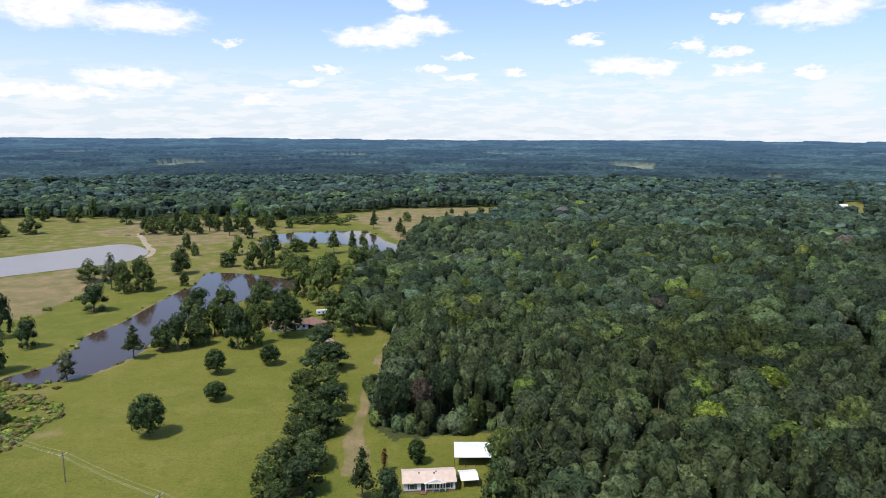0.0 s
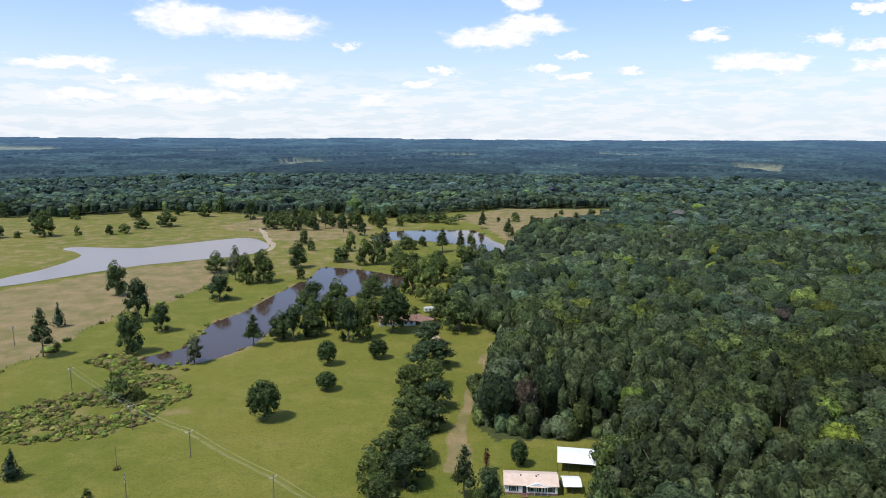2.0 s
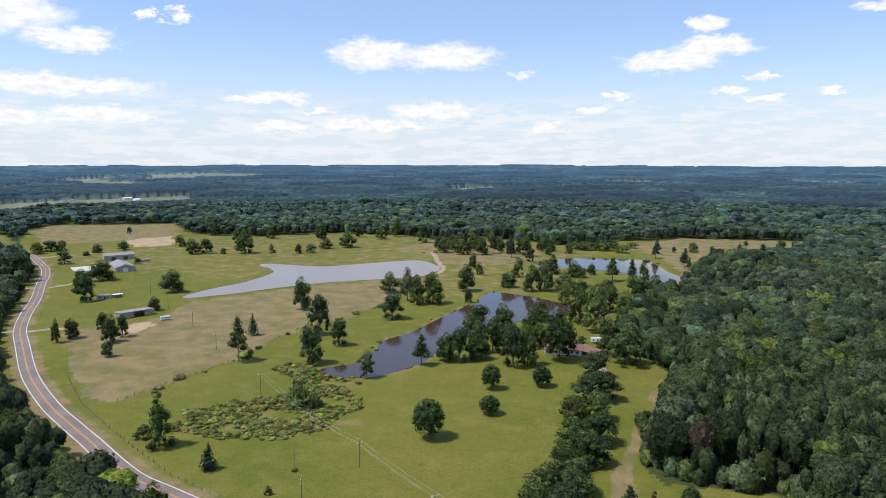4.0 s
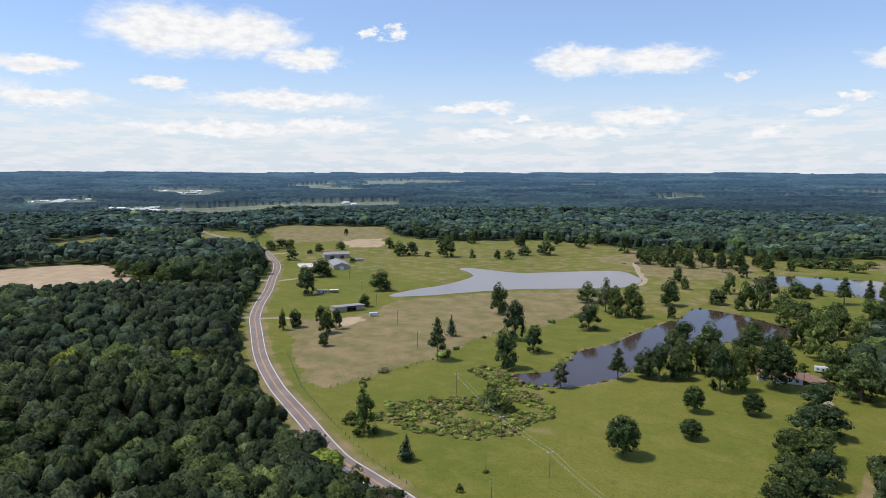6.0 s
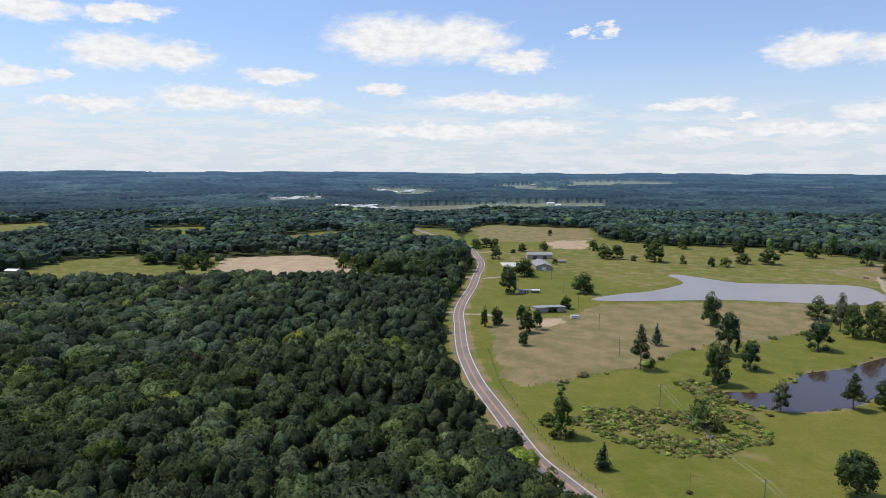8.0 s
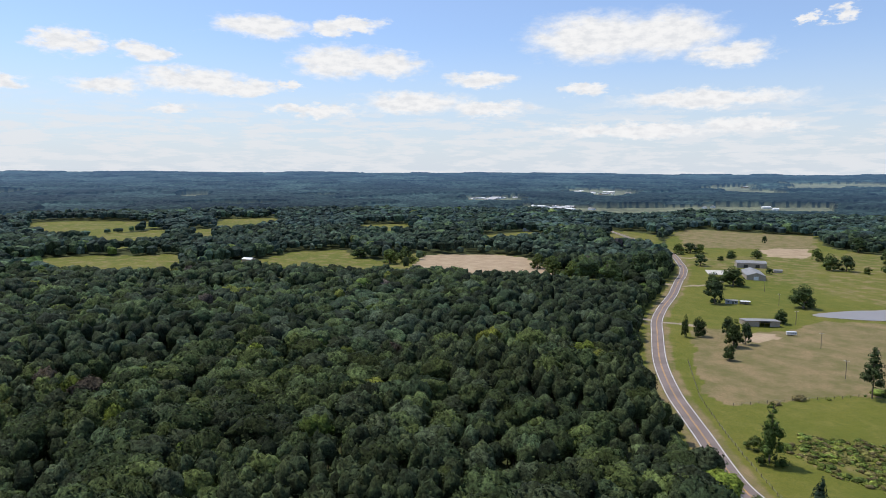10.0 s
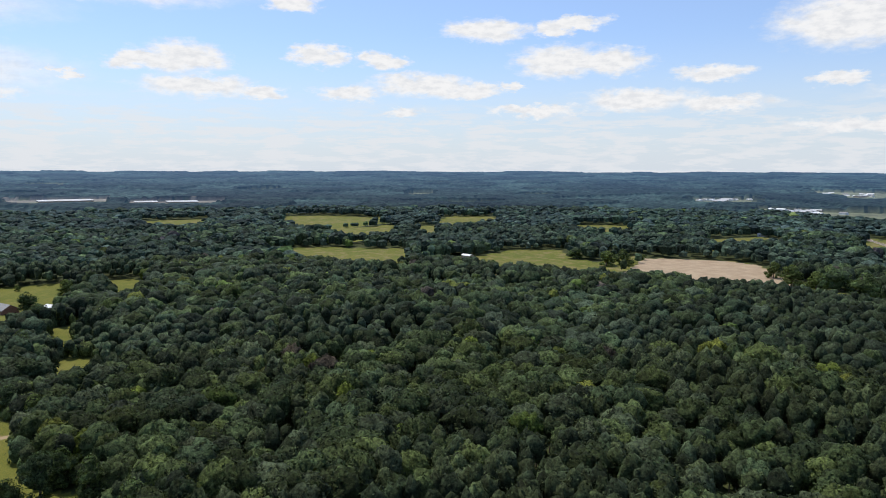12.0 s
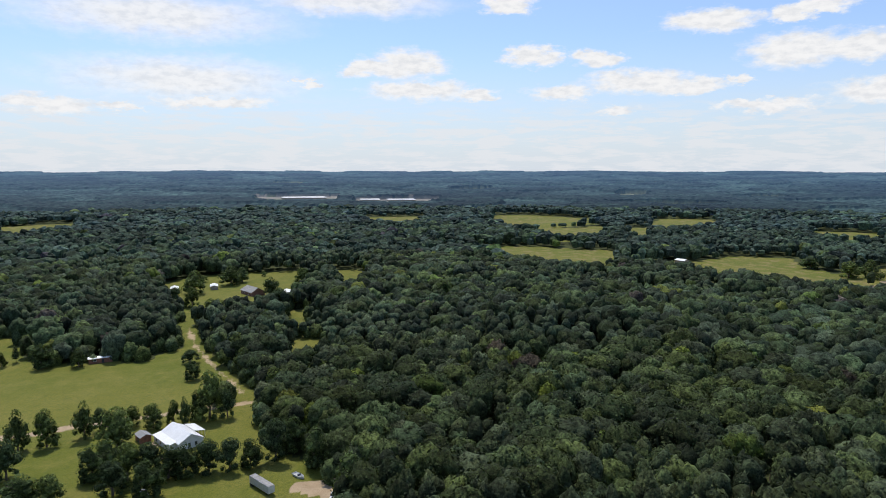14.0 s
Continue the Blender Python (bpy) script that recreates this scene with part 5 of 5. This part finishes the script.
def manufactured_home():
    h = place("manufactured_home", -3.9, 191.4, 5.5, "white single-storey home with a cream shingle roof", "house")
    gable(h, 15.6, 8.2, 3.0, 4.4, SIDING, CREAM_ROOF, 0.45)
    part("skirting", box(-7.85, -4.16, 0, 7.85, -4.1, 0.55), BRICK, h, "low brick skirting")
    # porch gable over the door
    part("porch_gable", prism([(-5.4, 3.0), (-5.4, 3.12), (-1.4, 4.3), (-1.4, 3.9)], -0.6, 4.2), CREAM_ROOF, h)
    bm = bmesh.new()
    vs = [bm.verts.new(c) for c in ((-1.6, -5.0, 2.95), (5.0, -5.0, 2.95), (1.7, -5.0, 4.25), (-1.6, -4.5, 2.95), (5.0, -4.5, 2.95), (1.7, -4.5, 4.25))]
    for f in ((0, 1, 2), (3, 5, 4), (0, 3, 4, 1), (1, 4, 5, 2), (2, 5, 3, 0)):
        bm.faces.new([vs[i] for i in f])
    part("pediment", bm, SIDING, h, "white porch pediment")
    for px in (-1.3, 1.0, 2.9, 4.7):
        part("porch_post", box(px - 0.08, -4.95, 0.4, px + 0.08, -4.79, 2.95), SIDING, h)
    opening(h, -5.2, -4.1, 1.1, 1.5, 1.4, -1, shutters=True)
    opening(h, -2.0, -4.1, 0.6, 0.95, 2.05, -1, "door")
    opening(h, 0.2, -4.1, 1.1, 1.0, 1.4, -1, shutters=True)
    opening(h, 2.7, -4.1, 1.1, 1.0, 1.4, -1, shutters=True)
    opening(h, 5.6, -4.1, 1.1, 1.5, 1.4, -1, shutters=True)
    for k in range(3):
        part("step", box(-2.9, -5.6 + k * 0.35, 0, -1.1, -5.25 + k * 0.35, 0.18 * (k + 1)), BRICK, h)
    for px, py in ((-3.0, 1.2), (1.6, 0.9), (2.2, 1.6)):
        part("roof_vent", box(px - 0.2, py - 2.2, 3.7, px + 0.2, py - 1.8, 4.6), DARK, h)


def open_shelter(name, x, y, turn, L, W, hgt, ridge, label):
    s = place(name, x, y, turn, label, "carport", "carports")
    slope = (ridge - hgt) / (W / 2)
    for sd in (-1, 1):
        e = W / 2 + 0.3
        part("roof", prism([(0, ridge), (sd * e, ridge - slope * e), (sd * e, ridge - slope * e + 0.12), (0, ridge + 0.12)], -L / 2, L / 2), WHITE_METAL, s)
    n = max(2, int(L / 3.2))
    for k in range(n + 1):
        for sd in (-1, 1):
            px = -L / 2 + 0.15 + (L - 0.3) * k / n
            part("post", box(px - 0.07, sd * W / 2 - 0.07, -0.1, px + 0.07, sd * W / 2 + 0.07, hgt - 0.04), DARK, s)
    part("back_wall", box(-L / 2 + 0.1, W / 2 - 0.25, 0, L / 2 - 0.1, W / 2 - 0.17, hgt - 0.15), TAN_WALL, s)
    return s


def brown_house():
    h = place("ranch_house", -85, 361.5, 18, "long ranch house with brown shingle roof and white gable", "house")
    gable(h, 20, 9, 2.8, 4.9, SIDING, BROWN_ROOF, 0.7)
    part("chimney", box(-6.2, 0.6, 3.0, -5.0, 1.8, 6.4), CONCRETE, h, "pale brick chimney")
    for px in (-7.5, -4.0, 0.5, 4.5, 7.6):
        opening(h, px, -4.5, 1.0, 1.4, 1.2, -1)
    opening(h, 2.6, -4.5, 0.1, 1.0, 2.05, -1, "door")
    w = place("garage_wing", -68.5, 362.5, -38, "garage wing with a brown shingle roof and a dark panel as opening", "house")
    gable(w, 13, 8.5, 2.8, 4.8, RUST, BROWN_ROOF, 0.8)
    # dark panel on the closed wall imitates the shaded inside of the garage
    part("garage_shade_panel", box(-3.4, -4.34, 0.05, 3.0, -4.26, 2.3), DARK, w)
    v = place("camper_trailer", -71.5, 390, 20, "white boxy camper trailer parked on grass", "trailer")
    part("body", box(-3.6, -1.2, 0.6, 3.6, 1.2, 3.3, 0.25), CAR_WHITE, v)
    for px in (-2.2, 0.2, 2.4):
        part("window", box(px - 0.5, -1.24, 1.7, px + 0.5, -1.19, 2.4), GLASS, v)
    for px in (-0.6, 0.6):
        for sd in (-1.1, 1.1):
            part("wheel", box(px - 0.35, sd - 0.12, 0, px + 0.35, sd + 0.12, 0.7, 0.1), RUBBER, v)


def simple_building(name, x, y, turn, L, W, wall_h, ridge, wall, roof, label, cat="house", doors=(), windows=(), back=False, group=""):
    b = place(name, x, y, turn, label, cat, group)
    gable(b, L, W, wall_h, ridge, wall, roof, 0.4)
    for face in ((-1, 1) if back else (-1,)):
        for px, w, hh in doors:
            opening(b, px, face * W / 2, 0.05, w, hh, face, "door")
        for px in windows:
            opening(b, px, face * W / 2, 1.1, 1.3, 1.2, face)
    return b


manufactured_home()
open_shelter("carport", 11.2, 208.4, 0, 14, 10.6, 3.2, 3.9, "large white metal carport with dark open front")
open_shelter("carport", 8.3, 192.9, 8, 5.6, 6.0, 2.4, 3.2, "small white metal carport beside the home")
brown_house()
simple_building("steel_barn", -617, 524, 59.5, 30, 16, 5.4, 7.4, TAN_WALL, GREY_METAL, "long grey steel barn with low roof", "barn", ((-6, 4, 3.6), (6, 4, 3.6)))
b = place("steel_barn", -556, 476, 148, "grey gable-roofed steel barn with tan walls", "barn")
gable(b, 40, 17, 4.4, 7.2, TAN_WALL, GREY_METAL, 0.5)
part("barn_door", box(-20.10, -2.2, 0.05, -20.02, 2.2, 3.6), SIDING, b)
simple_building("trailer_home", -447.5, 364, 59, 9, 4, 2.7, 3.2, GREY_PAINT, GREY_METAL, "small grey trailer home under trees", "trailer", ((1, 0.9, 2),), (-2.5, 3))
open_shelter("carport", -441.8, 372.3, 59, 7.5, 4.2, 2.6, 3.0, "white metal canopy beside a trailer home")
s = place("pole_shed", -379, 332, 69.5, "long open-fronted shed with grey metal roof", "shed")
part("roof", prism([(-6.6, 4.0), (6.2, 3.0), (6.2, 3.14), (-6.6, 4.14)], -11.8, 11.8), GREY_METAL, s)
for x0, x1 in ((-11.4, -2.2), (5.2, 11.4)):
    part("front_wall", box(x0, -5.6, 0, x1, -5.4, 3.8), TAN_WALL, s)
part("back_wall", box(-11.4, 5.4, 0, 11.4, 5.6, 3.0), TAN_WALL, s)
for sd in (-11.4, 11.2):
    part("side_wall", box(sd, -5.38, 0, sd + 0.2, 5.38, 2.98), TAN_WALL, s)
for px in (-2.0, 1.5, 5.0):
    part("post", box(px - 0.12, -5.6, 0, px + 0.12, -5.36, 3.85), TIMBER, s)
simple_building("storage_shed", -575, 523, 60, 8, 4, 2.6, 3.3, TAN_WALL, GREY_METAL, "small grey storage shed near the barn", "shed")
t = place("stock_trailer", -348.6, 330.6, 60, "white livestock trailer parked by the shed", "trailer")
part("body", box(-3, -1.2, 0.5, 3, 1.2, 2.6, 0.12), CAR_WHITE, t)
for k in range(5):
    part("slot", box(-2.6 + k * 1.1, -1.24, 1.5, -1.8 + k * 1.1, -1.19, 1.9), DARK, t)
for sd in (-1.15, 1.15):
    part("wheel", box(-0.4, sd - 0.14, 0, 0.4, sd + 0.14, 0.75, 0.1), RUBBER, t)
part("pad", box(-12, -16, -0.1, 12, 16, 0.16), CONCRETE, place("concrete_pad", -592, 464, 59, "pale concrete pad beside the barn", "pad"))

# west side: white-roofed house and yard
w = place("white_roofed_house", -198.4, -181.6, 65, "white house with a bright white metal roof", "house")
gable(w, 16.5, 9.5, 3.0, 5.6, SIDING, WHITE_METAL, 0.4)
part("porch_roof", prism([(4.6, 3.55), (9.0, 2.6), (9.0, 2.72), (4.6, 3.67)], -8.6, 1.0), WHITE_METAL, w)
part("lean_to", prism([(-4.76, 0), (-4.76, 3.1), (-7.6, 2.6), (-7.6, 0)], -8, 6), SIDING, w)
part("lean_to_roof", prism([(-4.78, 3.3), (-4.78, 3.42), (-8.1, 2.8), (-8.1, 2.68)], -8.5, 6.5), WHITE_METAL, w)
for px in (-7.8, -4.8, -1.8, 0.8):
    part("porch_post", box(px - 0.08, 8.7, -0.05, px + 0.08, 8.86, 2.62), SIDING, w)
for px in (-5.5, -1.5, 3.0):
    opening(w, px, -7.6, 1.0, 1.0, 1.2, -1)
part("window", box(8.26, -1.2, 1.0, 8.32, -0.3, 2.4), GLASS, w)
part("window", box(8.26, 1.4, 1.0, 8.32, 2.3, 2.4), GLASS, w)
simple_building("tool_shed", -194, -196.5, 65, 5.5, 4, 2.5, 3.4, RUST, GREY_METAL, "small weathered rust-brown tool shed", "shed", ((0, 1.2, 2),))

t = place("box_trailer", -176.2, -129.2, 66, "silver semi-trailer box parked on grass", "trailer")
part("body", box(-5.9, -1.2, 1.0, 5.9, 1.2, 3.5, 0.05), GREY_PAINT, t)
part("roof_skin", box(-5.8, -1.12, 3.505, 5.8, 1.12, 3.53), SLATE_ROOF, t, "dull grey roof skin")
part("rear_door", box(5.91, -1.12, 1.1, 5.96, 1.12, 3.4), CAR_WHITE, t)
for px in (-5.4, -4.2):
    for sd in (-1.05, 1.05):
        part("wheel", box(px - 0.5, sd - 0.22, 0, px + 0.5, sd + 0.22, 1.0, 0.15), RUBBER, t)
for sd in (-0.8, 0.8):
    part("landing_leg", box(3.6, sd - 0.08, 0, 3.76, sd + 0.08, 1.08), DARK, t)


def wheels(c, xs, half):
    for px in xs:
        for sd in (-half, half):
            bm = bmesh.new()
            bmesh.ops.create_cone(bm, cap_ends=True, segments=14, radius1=0.36, radius2=0.36, depth=0.24, matrix=Matrix.Translation((px, sd, 0.36)) @ Matrix.Rotation(math.pi / 2, 4, "X"))
            part("wheel", bm, RUBBER, c)


def car(x, y, turn, paint, label, pickup=False):
    c = place("pickup_truck" if pickup else "car", x, y, turn, label, "vehicle", "parked vehicles")
    bm = prism([(-2.4, 0.35), (2.4, 0.35), (2.4, 0.85), (1.2, 1.0), (-2.3, 1.0)], -0.9, 0.9)
    bmesh.ops.bevel(bm, geom=bm.edges[:], offset=0.08, segments=2, affect="EDGES")
    bm.transform(Matrix.Rotation(-math.pi / 2, 4, "Z"))
    part("body", bm, paint, c)
    cab = [(-0.2, 0.99), (1.3, 0.99), (0.75, 1.62), (-0.1, 1.66)] if pickup else [(-2.0, 0.99), (1.3, 0.99), (0.6, 1.5), (-1.4, 1.52)]
    bm = prism(cab, -0.8, 0.8)
    bmesh.ops.bevel(bm, geom=bm.edges[:], offset=0.06, segments=2, affect="EDGES")
    bm.transform(Matrix.Rotation(-math.pi / 2, 4, "Z"))
    part("cabin", bm, GLASS, c, "dark glazed cabin")
    part("cabin_roof", box(-0.05 if pickup else -1.3, -0.72, 1.62 if pickup else 1.5, 0.72 if pickup else 0.55, 0.72, 1.70 if pickup else 1.57), paint, c)
    wheels(c, (-1.5, 1.5), 0.82)


car(-180.2, -104.8, 20, CAR_WHITE, "white pickup truck parked at the wood's edge", True)
car(-386, -323.5, 30, CAR_WHITE, "white car parked under yard trees")
car(-390, -318, 70, GREY_PAINT, "grey car parked under yard trees")
car(-641, 452, 143, CAR_WHITE, "white car on the country road")
car(-160, -163, 60, GREY_PAINT, "grey car parked behind the hedge")
car(-184, -171, 40, CAR_WHITE, "white car parked near the white house")
b = place("motor_boat", -188.3, -122.9, 70, "small white motor boat on grass", "boat")
bm = bmesh.new()
ring = lambda z, w, l: [bm.verts.new((px * l, py * w, z)) for px, py in ((-1, -0.9), (0.2, -1), (0.7, -0.6), (1, 0), (0.7, 0.6), (0.2, 1), (-1, 0.9))]
lo, hi = ring(0.15, 0.7, 2.4), ring(1.0, 1.1, 2.9)
for i in range(7):
    bm.faces.new((lo[i], lo[(i + 1) % 7], hi[(i + 1) % 7], hi[i]))
bm.faces.new(lo[::-1])
part("hull", bm, CAR_WHITE, b)
part("deck", box(-2.5, -0.8, 0.7, 1.5, 0.8, 0.8), GREY_PAINT, b)
part("windscreen", box(0.2, -0.7, 0.81, 0.3, 0.7, 1.45), GLASS, b)

simple_building("brick_house", -468, -346, 62, 20, 12, 3.0, 6.4, BRICK, SLATE_ROOF, "brick house with a grey gabled roof", "house", ((0, 1, 2.1),), (-7, -4, 4, 7))
simple_building("metal_workshop", -474, -313, 60, 13, 8, 3.2, 4.6, SIDING, WHITE_METAL, "white metal workshop behind trees", "shed", ((0, 3, 2.6),))
simple_building("storage_shed", -456, -418, 40, 12, 6, 2.8, 3.7, RUST, WHITE_METAL, "brown shed with a white metal roof", "shed", ((0, 3, 2.2),))
simple_building("storage_shed", -478, -394, 40, 13, 6, 2.8, 3.7, TAN_WALL, WHITE_METAL, "tan shed with a white metal roof", "shed")
simple_building("trailer_home", -271, -300, 138, 14, 4.2, 2.6, 3.2, RUST, WHITE_METAL, "faded red trailer home at the field's edge", "trailer", ((0, 1, 2),), (-4, 4))
simple_building("hay_shed", -796, -10, 50, 13, 8, 3.2, 4.6, TAN_WALL, WHITE_METAL, "white-roofed hay shed beside a hayfield", "shed")
for x, y, tn in ((-1087, 455, 60), (-1061, 490, 40), (-1000, 507, 70), (624, 1046, -20), (665, 1145, -30)):
    simple_building("farmhouse", x, y, tn, 14, 8, 3.2, 5.2, SIDING, WHITE_METAL if x < -1050 or x > 0 else SLATE_ROOF, "small far white farmhouse among trees", "house", back=True, windows=(-4, 4), group="far farmhouses")

# far long sheds and warehouses
PALE_METAL = plain("dull_pale_metal_roof", (0.52, 0.52, 0.52), 0.6, vary=0.25, scale=0.05, fine=0.6)
for x, y, tn, L, W, n, gap in ((-1915, -1206, 129, 140, 12, 2, 40), (-1925, -860, 120, 85, 12, 2, 34), (-1890, -950, 120, 60, 12, 2, 30), (-2825, 440, 92, 80, 14, 2, 40), (-2800, 560, 92, 60, 14, 1, 0),
                             (-2135, 770, 60, 34, 12, 5, 34), (-1665, 815, 40, 26, 12, 5, 26), (-2330, 1290, 120, 50, 18, 1, 0), (-2630, 2180, 120, 50, 18, 1, 0)):
    for k in range(n):
        a = radians(tn + 90)
        simple_building("long_shed", x + math.cos(a) * gap * (k - n / 2), y + math.sin(a) * gap * (k - n / 2), tn, L, W, 5, 7, TAN_WALL, PALE_METAL, "far long low shed with pale metal roof", "shed", group="far long sheds")

# far settlements
for x0, x1, y0, y1, n in ((-2180, -2090, 690, 870, 12), (-1740, -1540, 740, 850, 12), (-2620, -2310, 1270, 1420, 12), (-1600, -1440, 1150, 1400, 5)):
    for k in range(n):
        simple_building("farmhouse", g.uniform(x0, x1), g.uniform(y0, y1), g.uniform(0, 180), g.uniform(12, 26), 10, 4, 6.4, SIDING, WHITE_METAL if k % 3 else SLATE_ROOF, "small far pale building in a clearing", "house", group="far settlement buildings")

# stacked logs beside the track by the pale pond
for x, y, turn, count in ((-322, 716, 60, 9), (-334, 706, 25, 6), (-312, 722, 100, 5)):
    stack = place("log_pile", x, y, turn, "stacked weathered logs beside a dirt track", "log pile", "log piles")
    for k in range(count):
        row, col = divmod(k, 4)
        v, f = tube([(-2.6, (col + row * 0.5) * 0.85, 0.35 + row * 0.7), (2.6, (col + row * 0.5) * 0.85, 0.35 + row * 0.7)], [0.42, 0.36], 8)
        o = new("log", mesh_of("log", v, f, [TIMBER], smooth=True))
        o.parent = stack

# ---------------------------------------------------------------- power line
POLES = [(-40, 146), (-76, 168), (-115.2, 191.4), (-147.2, 207.6), (-195.8, 239), (-266, 287.8), (-317, 322.8), (-373, 357), (-430, 394), (-487, 430)]


def utility_pole(x, y, turn, h=9.9):
    p = place("utility_pole", x, y, turn, "weathered wooden utility pole with a crossarm", "pole", "power line poles")
    v, f = tube([(0, 0, -0.3), (0, 0, h)], [0.19, 0.13], 8)
    o = new("pole", mesh_of("pole", v, f, [TIMBER], smooth=True))
    o.parent = p
    arm = part("crossarm", box(-1.25, -0.07, h - 0.75, 1.25, 0.07, h - 0.58), CONCRETE, p, "pale crossarm")
    for px in (-1.15, 0.55, 1.15):
        part("insulator", box(px - 0.06, -0.06, h - 0.58, px + 0.06, 0.06, h - 0.34), CAR_WHITE, arm)
    return p


CABLE = plain("bright_cable", (0.55, 0.55, 0.55), 0.4, 0.6)
for i, (x, y) in enumerate(POLES):
    a, b = POLES[max(i - 1, 0)], POLES[min(i + 1, len(POLES) - 1)]
    utility_pole(x, y, math.degrees(math.atan2(b[1] - a[1], b[0] - a[0])) + 90)
for (xa, ya), (xb, yb) in zip(POLES[:5], POLES[1:5]):
    span_top = tagged(new("power_cables"), "thin bright cables sagging between wooden poles", "cable", "power line cables")
    d = Vector((xb - xa, yb - ya, 0)).normalized()
    side = Vector((-d.y, d.x, 0))
    for off in (-1.15, 0.55, 1.15):
        pts = []
        for k in range(13):
            s = k / 12
            pts.append((xa + (xb - xa) * s + side.x * off, ya + (yb - ya) * s + side.y * off, 9.6 - 3.2 * s * (1 - s)))
        v, f = tube(pts, [0.022] * 13, 4)
        o = new("cable", mesh_of("cable", v, f, [CABLE]))
        o.parent = span_top
p = utility_pole(-118.0, 161.5, 120)
part("crossarm", box(-1.0, -0.07, 7.6, 1.0, 0.07, 7.75), CONCRETE, p, "second pale crossarm")

# ---------------------------------------------------------------- roadside fence
fence = tagged(new("fence"), "wire fence on weathered wooden posts", "fence")
post = box(-0.09, -0.09, -0.2, 0.09, 0.09, 1.35)
post_mesh = bpy.data.meshes.new("post")
post.to_mesh(post_mesh)
post_mesh.materials.append(TIMBER)
for line in ([(-314, 229), (-260, 197), (-228, 183), (-201, 172), (-171, 161), (-145, 155)], FENCE_LINE):
    for (xa, ya), (xb, yb) in zip(line, line[1:]):
        n = max(1, int(math.hypot(xb - xa, yb - ya) / 4))
        for k in range(n):
            o = new("post", post_mesh)
            o.location = (xa + (xb - xa) * k / n, ya + (yb - ya) * k / n, 0)
            o.parent = fence
        for z in (0.5, 0.85, 1.2):
            v, f = tube([(xa, ya, z), (xb, yb, z)], [0.012, 0.012], 3)
            o = new("wire", mesh_of("wire", v, f, [GREY_PAINT]))
            o.parent = fence
